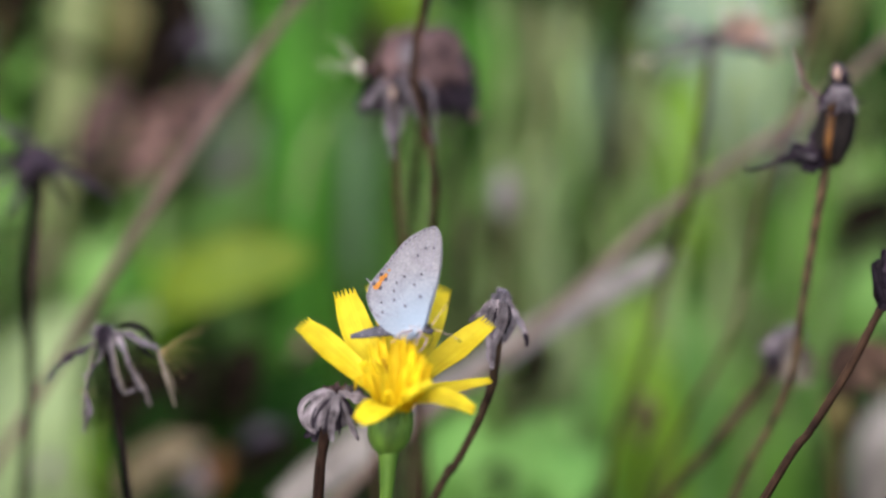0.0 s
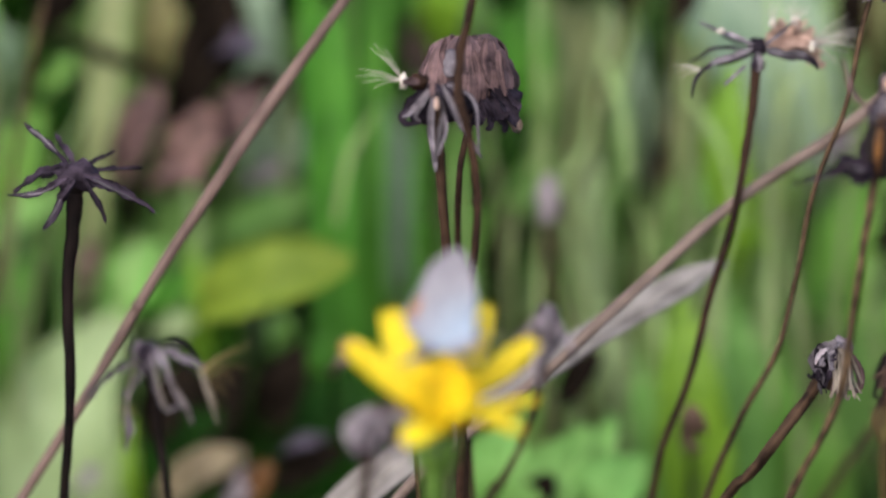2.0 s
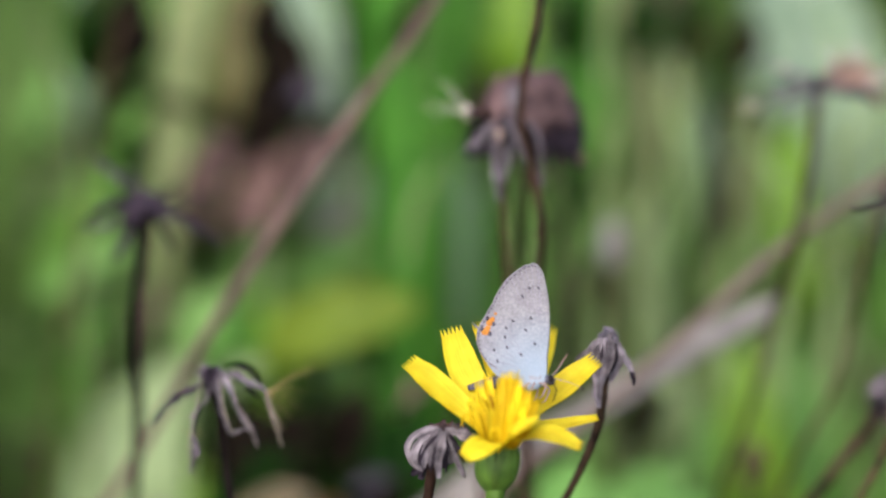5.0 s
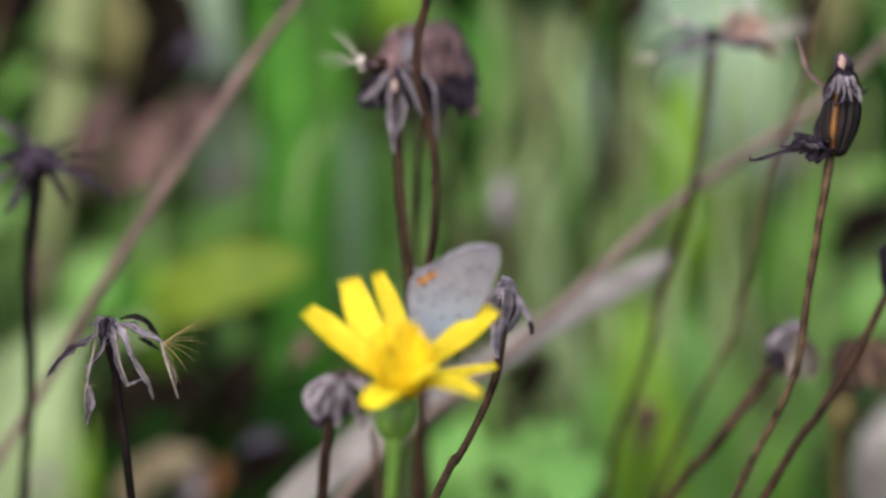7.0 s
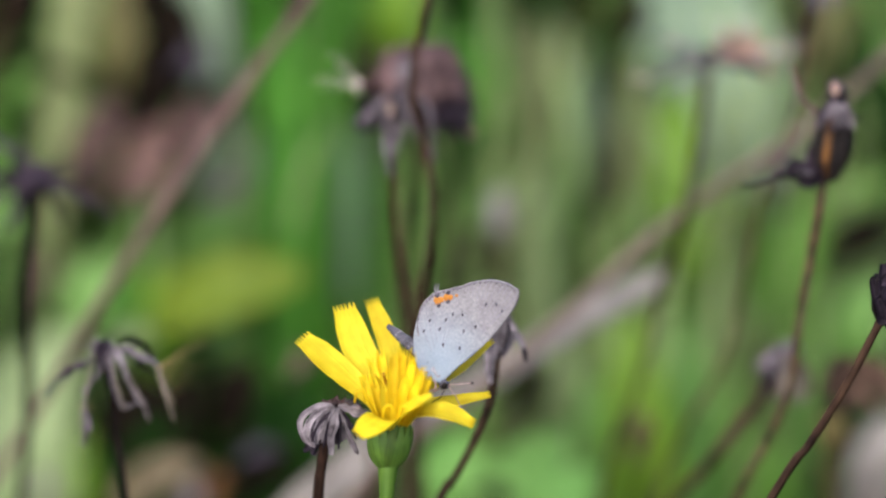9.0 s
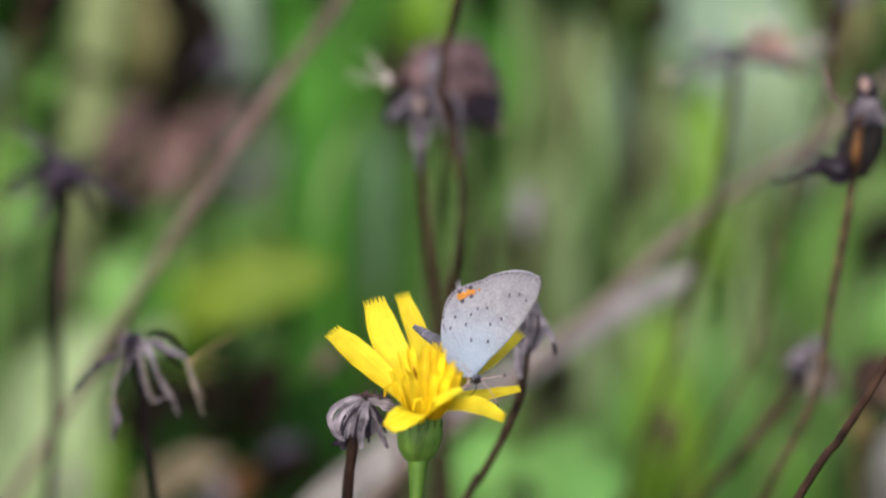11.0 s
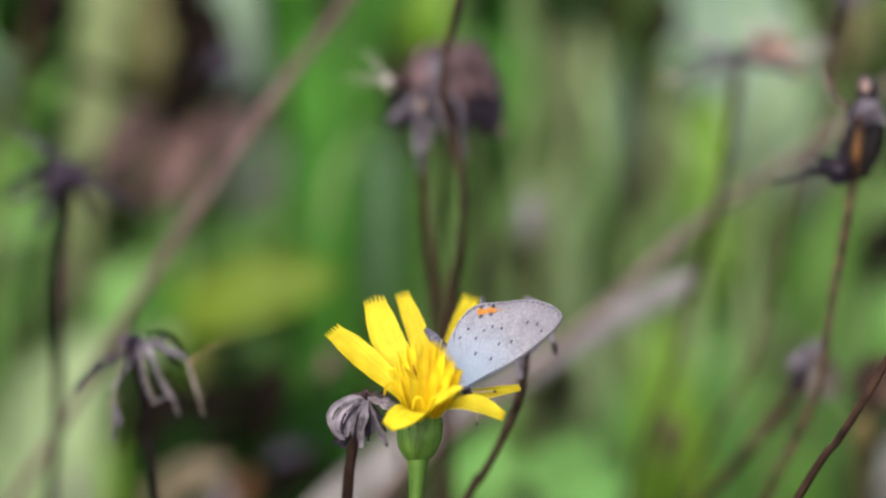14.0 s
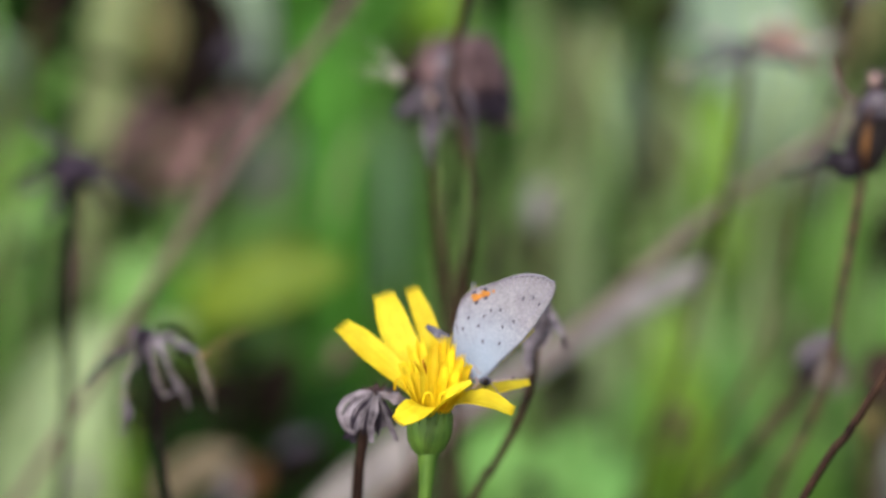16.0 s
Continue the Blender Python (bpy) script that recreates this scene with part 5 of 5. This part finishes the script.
# thin stems further back
for pts, label in (
    ([(1475, -80, 0.058), (1440, 40, 0.058), (1412, 170, 0.058), (1355, 320, 0.06), (1325, 470, 0.062), (1290, 600, 0.064), (1225, 720, 0.067), (1155, 890, 0.071)], "thin brown stem, curving down"),
    ([(1066, -60, 0.12), (1030, 40, 0.12), (990, 145, 0.12), (972, 252, 0.12), (940, 345, 0.122), (908, 430, 0.125)], "thin greenish brown stem in the undergrowth"),
    ([(880, 310, 0.11), (900, 420, 0.11), (940, 600, 0.115)], "thin stem with a faded mauve head"),
    ([(1138, -80, 0.118), (1118, 80, 0.118), (1106, 235, 0.118), (1084, 330, 0.12)], "thin brown stem in the undergrowth"),
    ([(30, -60, 0.10), (10, 20, 0.10), (-10, 120, 0.10)], "thin brown stem in the grass"),
    ([(660, 760, 0.05), (664, 830, 0.05), (670, 900, 0.052)], "thin brown stem behind the flower"),
):
    p = plant("thin_stem", [at(*q) for q in pts], [0.00027, 0.00032, 0.0004], STEM_BROWN, label, "stem", "thin stems")
    if pts[0][0] == 1475:
        disc(p, (1478, -85, 0.058), (16, 15, 14), DRY_DARK, "head")
        bracts(p, (1478, -85, 0.058), [(1430, -40, 0), (1450, -20, -0.001), (1480, -15, -0.002), (1505, -30, -0.001), (1530, -50, 0.001), (1545, -75, 0.002), (1425, -80, 0.002)], 9, DRY, 8)
p = plant("faded_head", [at(893, 340, 0.106), at(893, 420, 0.108)], [0.0006, 0.0005], STEM_TAN, "faded mauve withered head in the undergrowth", "dried flower", DRY_GROUP)
disc(p, (896, 342, 0.106), (24, 22, 44), DEAD_MAUVE, "head", 0.4)

# ---- the yellow flower ----


def yellow_flower():
    ob = plant("yellow_flower", [at(692, 778, 0.0), at(690, 814, 0.0), at(686, 890, 0.001), at(684, 960, 0.004)], [0.0014, 0.00074, 0.00068, 0.00078], STALK_GREEN, "bright yellow flower with toothed petals on a green stalk", "flower", rough=0.05)
    # green cup of overlapping bracts
    line = smooth([at(697, 720, 0), at(694, 740, 0), at(692, 766, 0), at(691, 785, 0), at(690, 801, 0)], 5)
    cup = part("involucre", tube(bmesh.new(), line, [34 * STEP, 36 * STEP, 34 * STEP, 26 * STEP, 15 * STEP], 20, 0.08), BUD_GREEN, ob)
    for i in range(16):
        a = 2 * math.pi * i / 16 + 0.1
        c, s = math.cos(a), math.sin(a)
        pts = [at(690 + 13 * c, 802, 13 * s * STEP), at(691 + 29 * c, 784, 29 * s * STEP), at(693 + 38 * c, 758, 38 * s * STEP), at(696 + 38 * c, 726 + 6 * math.sin(i * 4.3), 38 * s * STEP)]
        part("bract", ribbon(bmesh.new(), smooth(pts, 4), [8 * STEP, 12 * STEP, 10 * STEP, 3 * STEP], way(c, s, 0), 0.00025, -0.12, cols=4, twist=0.12 * math.sin(i * 5.1), ripple=0.08), BUD_GREEN, cup)
    # ray petals: middle and tip on the plan, half width, the way they look
    rays = (
        ((645, 665, 0.002), (590, 615, 0.0025), (539, 572, 0.003), 24, (0.35, -1, 0.6)),
        ((668, 640, 0.004), (636, 585, 0.0055), (612, 515, 0.006), 26, (0.1, -1, 0.35)),
        ((704, 640, 0.005), (690, 576, 0.006), (662, 505, 0.0065), 17, (0.1, -1, 0.35)),
        ((738, 640, 0.009), (762, 580, 0.0135), (785, 508, 0.017), 20, (0.3, -0.8, 0.7)),
        ((760, 655, 0.004), (810, 615, 0.005), (866, 570, 0.006), 25, (-0.3, -1, 0.9)),
        ((760, 690, 0.001), (810, 682, 0.002), (866, 671, 0.0025), 16, (-0.1, -0.62, 1)),
        ((755, 702, -0.003), (795, 703, -0.004), (838, 722, -0.004), 23, (0.15, -0.7, 1)),
        ((682, 714, -0.004), (664, 724, -0.006), (638, 742, -0.007), 25, (-0.1, -1, 0.8)),
    )
    blunt = (0.26, 0.44, 0.80, 1.05, 1.14, 1.04, 0.72)
    round_tip = (0.32, 0.62, 0.96, 1.12, 1.1, 0.95, 0.56)
    for n, (mid, out, tip, half, face) in enumerate(rays):
        line = smooth([at(698, 725, 0.0), at(*mid), at(*out), at(*tip)], 7)
        part("petal", ribbon(bmesh.new(), line, [half * STEP * q for q in (round_tip if n in (5, 6, 7) else blunt)], way(*face), 0.00012, 0.18, teeth=5, ripple=0.06), PETAL, ob)
    # inner florets, shorter towards the middle
    rng = random.Random(11)
    for i in range(40):
        a = rng.uniform(0, 2 * math.pi)
        r = rng.uniform(0.2, 1.0)
        c, s = math.cos(a) * r, math.sin(a) * r
        tall = rng.uniform(62, 112) - 44 * c * c + 8 * s
        tip = at(703 + (70 if c < 0 else 58) * c, 706 - tall, s * 0.0045)
        foot = at(698 + 26 * c, 728, s * 0.0015)
        bend = at(699 + 42 * c, 718 - tall * 0.45, s * 0.0036)
        part("floret", ribbon(bmesh.new(), smooth([foot, bend, tip], 4), [5 * STEP, 9 * STEP, 10.5 * STEP, 7 * STEP], way(-c * 0.6, -1, 0.4), 0.00012, 0.55, teeth=2, twist=rng.uniform(-0.5, 0.5)), FLORET if i % 3 else PETAL, ob)
    for u, v, d in ((716, 598, -0.004), (734, 612, -0.005), (750, 627, -0.0055), (764, 645, -0.005), (700, 604, -0.005), (742, 650, -0.0065), (722, 640, -0.0065)):
        pts = [at(u * 0.35 + 700 * 0.65, 722, -0.0025), at(u * 0.75 + 700 * 0.25, v * 0.5 + 362, d * 0.85), at(u, v, d)]
        part("floret", ribbon(bmesh.new(), smooth(pts, 4), [6 * STEP, 9 * STEP, 10 * STEP, 6 * STEP], way(-0.2, -1, 0.4), 0.00012, 0.45, teeth=2, twist=rng.uniform(-0.3, 0.3)), FLORET, ob)
    for i in range(16):
        a = rng.uniform(0, 2 * math.pi)
        r = rng.uniform(0.1, 0.8)
        c, s = math.cos(a) * r, math.sin(a) * r
        tall = rng.uniform(45, 100)
        foot = at(698 + 20 * c, 720, s * 0.001)
        bend = at(699 + 50 * c, 715 - tall * 0.6, s * 0.004)
        tip = at(700 + 66 * c + rng.uniform(-12, 12), 712 - tall * 0.85, s * 0.005 - 0.001)
        part("stamen", tube(bmesh.new(), smooth([foot, bend, tip], 4), [0.00014, 0.00019, 0.00015], 6), ANTHER if i % 2 else FLORET, ob)
    # curled stigmas at the front
    for u, v, d in ((690, 698, -0.005), (718, 699, -0.005), (640, 672, -0.001)):
        w = 9
        line = smooth([at(u - w, v + 12, d), at(u - w * 0.7, v - 4, d - 0.0006), at(u, v - 9, d - 0.001), at(u + w * 0.8, v - 5, d - 0.0008), at(u + w, v + 10, d - 0.0004)], 4)
        part("stigma", tube(bmesh.new(), line, [0.00013, 0.00014, 0.0001], 6), FLORET, ob)
    part("petal", ribbon(bmesh.new(), smooth([at(700, 728, -0.002), at(722, 702, -0.006), at(745, 686, -0.008), at(768, 672, -0.008)], 6), [8 * STEP, 13 * STEP, 12 * STEP, 5 * STEP], way(-0.5, -0.8, 0.6), 0.00012, 0.6, ripple=0.05), PETAL, ob)
    return ob


yellow_flower()


# ---- the butterfly ----
def bpoint(a, b, y=0.0):
    """A place on the butterfly: a steps towards its head, b steps up along its wings, y metres to its left."""
    return Vector((a * STEP, y, b * STEP))


def plate(outline, y, thick=0.00006, bulge=0.0002, rings=6):
    """A thin wing between its outline and its middle, slightly domed."""
    bm = bmesh.new()
    pts = smooth([bpoint(a, b) for a, b in outline] + [bpoint(*outline[0])], 6)[:-1]
    mid = sum(pts, Vector()) / len(pts)
    sign = 1 if y > 0 else -1
    for off in (-thick / 2, thick / 2):
        layers = []
        for r in range(1, rings + 1):
            s = r / rings
            layers.append([bm.verts.new(mid.lerp(q, s) + Vector((0, y + off + sign * bulge * (1 - s * s) + sign * 0.00001 * math.sin(s * 9 + i * 0.5), 0))) for i, q in enumerate(pts)])
        for a, b in zip(layers, layers[1:]):
            for i in range(len(pts)):
                k = (i + 1) % len(pts)
                bm.faces.new((a[i], a[k], b[k], b[i]))
        bm.faces.new(layers[0])
        if off < 0:
            rim = layers[-1]
        else:
            for i in range(len(pts)):
                k = (i + 1) % len(pts)
                for e in bm.faces.new((rim[i], rim[k], layers[-1][k], layers[-1][i])).edges:
                    e.smooth = False
    return bm


FORE = ((14, -1), (20, 42), (21, 72), (20, 104), (16, 138), (9, 168), (3, 188), (-8, 204), (-19, 205), (-34, 198), (-52, 184), (-65, 169), (-77, 149), (-84, 132), (-71, 80), (-22, 6))
HIND = ((21, -8), (19, 41), (15, 90), (-17, 122), (-55, 133), (-83, 132), (-90, 120), (-98, 104), (-106, 86), (-108, 74), (-107, 59), (-101, 42), (-90, 25), (-73, 4), (-49, -14), (-23, -25), (3, -23))


def butterfly():
    ob = thing("butterfly", (0, 0, 0), "small pale grey butterfly with closed wings, dark dots and orange spots", "butterfly")
    for side in (-1, 1):
        fore = part("forewing", plate(FORE, side * 0.00022, 0.00004, 0.00001), WING_FRONT, ob)
        hind = part("hindwing", plate(HIND, side * 0.00029, 0.00004, 0.00002), WING, ob)
        y = side * 0.00032
        yf = side * 0.00025
        for tipa, tipb in ((-20, 202), (-30, 198), (-38, 193), (-47, 186), (-55, 179), (-61, 171), (-67, 162), (-73, 152), (-78, 143), (-4, 193), (-9, 204)):
            line = smooth([bpoint(2, 20, side * 0.00024), bpoint(tipa * 0.5 + 4, tipb * 0.66, side * 0.000245), bpoint(tipa, tipb, side * 0.000245)], 4)
            part("vein", tube(bmesh.new(), line, [0.00002, 0.00004, 0.00004], 4), VEIN, fore)
        for tipa, tipb in ((-84, 126), (-91, 111), (-100, 95), (-104, 76), (-104, 56), (-87, 29)):
            line = smooth([bpoint(-6, 6, y - side * 0.00003), bpoint(tipa * 0.5, tipb * 0.5 + 4, y), bpoint(tipa, tipb, side * 0.00031)], 4)
            part("vein", tube(bmesh.new(), line, [0.00001, 0.00003, 0.00003], 4), VEIN, hind)
        edge = smooth([bpoint(a, b, side * 0.00024) for a, b in ((-13, 206), (-34, 198), (-52, 184), (-65, 169), (-77, 149), (-83, 135))], 8)
        part("fringe", tube(bmesh.new(), edge, [0.00011, 0.00014, 0.00012], 5, 0.9), FRINGE, fore)
        edge = smooth([bpoint(a, b, side * 0.00030) for a, b in ((-83, 132), (-90, 120), (-98, 104), (-106, 86), (-108, 74), (-107, 59), (-100, 43), (-89, 27), (-68, 12))], 8)
        part("fringe", tube(bmesh.new(), edge, [0.0001, 0.00012, 0.0001], 5, 0.9), FRINGE, hind)
        for rim, wing, lift in ((FORE[7:14], fore, 0.000245), (HIND[5:13], hind, 0.00031)):
            path = smooth([bpoint(a, b, side * lift) for a, b in rim], 4)
            for q, r in zip(path[1:-1:2], path[2::2]):
                inner = q.lerp(bpoint(-40, 80, q.y), 0.035)
                run = (r - q).normalized()
                part("margin_mark", tube(bmesh.new(), [inner - run * 2.4 * STEP, inner, inner + run * 2.4 * STEP], [0.00003, 0.00008, 0.00003], 6), MARGIN, wing)
        part("tail", tube(bmesh.new(), smooth([bpoint(-106, 86, side * 0.00036), bpoint(-114, 91, side * 0.0005), bpoint(-118, 97, side * 0.0005)], 3), [0.00012, 0.00007, 0.00004], 5), FRINGE, hind)
        # flecks and spots, lying on the wing
        for a, b, on_hind in ((-69, 26, 1), (-76, 46, 1), (-53, 51, 1), (-27, 38, 1), (-58, 70, 1), (-57, 87, 1), (-45, 100, 1), (-21, 83, 0), (-3, 58, 0), (-13, 105, 0), (-31, 145, 0), (-19, 160, 0), (-3, 160, 0)):
            bm = bmesh.new()
            turn = Matrix.Rotation(radians(35 + (a * 7) % 40), 3, "Y")
            blob(bm, bpoint(a, b, y if on_hind else yf + side * 0.00008 if b < 130 else yf), (3.9 * STEP, 0.00004, 1.9 * STEP), turn, 6, 10)
            part("wing_spot", bm, SPOT, hind if on_hind else fore)
        for a, b, r, m in ((-94, 80, 8, ORANGE), (-91, 86, 6, ORANGE), (-86, 97, 8, ORANGE), (-83, 103, 5, ORANGE), (-78, 113, 3, ORANGE)):
            part("orange_spot", blob(bmesh.new(), bpoint(a, b, y), (r * STEP, 0.00004, r * STEP * 0.9), Matrix.Identity(3), 6, 14, 0.2), m, hind)
        for a, b in ((-101, 85), (-92, 104), (-86, 76), (-80, 94)):
            part("wing_spot", blob(bmesh.new(), bpoint(a, b, y + side * 0.00002), (3.6 * STEP, 0.00006, 4.4 * STEP), Matrix.Identity(3), 6, 10), SPOT, hind)
    flat = Matrix.Diagonal((1, 0.42, 1))

    def slim(bm):
        """The body is narrow between the folded wings."""
        bmesh.ops.transform(bm, matrix=flat.to_4x4(), verts=bm.verts)
        return bm

    part("thorax", slim(blob(bmesh.new(), bpoint(2, -5), (24 * STEP, 14 * STEP, 12 * STEP), Matrix.Identity(3), 10, 14, 0.25)), FUR, ob)
    line = smooth([bpoint(-8, -4), bpoint(-45, -7), bpoint(-85, -14), bpoint(-121, -22)], 5)
    part("abdomen", slim(tube(bmesh.new(), line, [10 * STEP, 11.5 * STEP, 11 * STEP, 9.5 * STEP, 4.5 * STEP], 14, 0.25)), ABDOMEN, ob)
    for i in range(6):
        c = bpoint(-24 - 15 * i, -5 - i * 2.2)
        part("abdomen_band", slim(tube(bmesh.new(), [c, c + Vector((3 * STEP, 0, 0)), c + Vector((6 * STEP, 0, 0))], [(10.0 - i * 0.4) * STEP, (10.9 - i * 0.42) * STEP, (10.0 - i * 0.4) * STEP], 14, 0.6)), BAND, ob)
    head = part("head", blob(bmesh.new(), bpoint(27, -7), (9 * STEP, 10 * STEP, 9 * STEP), Matrix.Identity(3), 8, 12, 0.2), ABDOMEN, ob)
    for side in (-1, 1):
        part("eye", blob(bmesh.new(), bpoint(30, -6, side * 7 * STEP), (5.5 * STEP, 4 * STEP, 6.5 * STEP), Matrix.Identity(3), 8, 10), SEED_DARK, head)
        pts = [bpoint(33, 0, side * 0.0002), bpoint(44, 14, side * 0.0005), bpoint(55, 30, side * 0.0008), bpoint(63, 41, side * 0.0009)] if side < 0 else [bpoint(33, -3, 0.0002), bpoint(52, -6, 0.0006), bpoint(72, -12, 0.001), bpoint(86, -20, 0.0012)]
        ant = part("antenna", tube(bmesh.new(), smooth(pts, 5), [0.00005, 0.00004, 0.00004], 5), LEG, head)
        line = smooth([pts[-2].lerp(pts[-1], 0.6), pts[-1]], 3)
        part("antenna_club", tube(bmesh.new(), line, [0.00005, 0.00014, 0.00009], 6), SEED_DARK, ant)
        for n, (foot, out) in enumerate(((18, 0.0007), (-4, 0.0011), (-22, 0.0009))):
            pts = [bpoint(10 - n * 9, -14, side * 0.0004), bpoint(foot + 6, -20 - n * 2, side * out), bpoint(foot, -40, side * out * 1.15), bpoint(foot - 6, -44, side * out * 1.2)]
            part("leg", tube(bmesh.new(), smooth(pts, 4), [0.0001, 0.00008, 0.00006], 5), LEG, ob)
    part("proboscis", tube(bmesh.new(), smooth([bpoint(33, -12), bpoint(40, -26), bpoint(36, -46)], 4), [0.00006, 0.00005], 5), SEED_DARK, head)
    return ob


insect = butterfly()

# The butterfly's way over the flower: place on the plan (m) and turn (degrees).
FLUTTER = (
    (0.0, (-0.00282, 0.00000, -0.00795, -32.2, 0.0, -26.1)),
    (0.5, (-0.00240, 0.00000, -0.00751, -37.2, -2.4, -19.4)),
    (1.0, (-0.00252, 0.00000, -0.00740, -39.9, -6.1, -13.4)),
    (1.5, (-0.00242, 0.00000, -0.00722, -41.3, -12.0, -15.1)),
    (2.0, (-0.00231, 0.00000, -0.00719, -38.6, -13.6, -15.1)),
    (2.5, (-0.00237, 0.00000, -0.00735, -40.0, -12.7, -14.7)),
    (3.0, (-0.00181, 0.00000, -0.00770, -41.2, -12.9, -12.8)),
    (3.5, (-0.00171, 0.00000, -0.00775, -41.2, -12.6, -12.4)),
    (4.0, (-0.00168, 0.00000, -0.00786, -44.4, -14.0, -11.6)),
    (6.3, (-0.00065, 0.00750, -0.01096, 34.5, 22.9, 4.5)),
    (7.0, (-0.00030, 0.00750, -0.01083, 32.0, 28.3, 13.5)),
    (7.5, (-0.00035, 0.00750, -0.01089, -1.5, 42.4, 11.9)),
    (8.0, (-0.00038, 0.00050, -0.01113, -8.9, 50.8, -23.7)),
    (11.0, (-0.00028, 0.00050, -0.01128, 6.3, 44.8, -14.6)),
    (12.0, (-0.00073, 0.00050, -0.01174, -26.3, 48.2, -34.1)),
    (13.0, (-0.00079, 0.00050, -0.01232, -36.4, 53.3, -45.5)),
    (14.5, (-0.00070, 0.00050, -0.01271, -33.0, 53.3, -46.0)),
    (15.5, (-0.00033, 0.00050, -0.01207, -21.1, 42.7, -33.1)),
    (16.0, (-0.00021, 0.00050, -0.01215, -0.5, 47.0, -20.8)),
)


def motions():
    walk(insect, [(t, PLAN @ pose(*m)) for t, m in FLUTTER])
    foot = Matrix.Translation(leaning_straw.location)
    walk(leaning_straw, [(t, foot @ Matrix.Rotation(radians(a), 4, way(0, 1, 0))) for t, a in ((0, 0), (8.7, 0), (10.8, 0.35), (16, 0.35))])


motions()
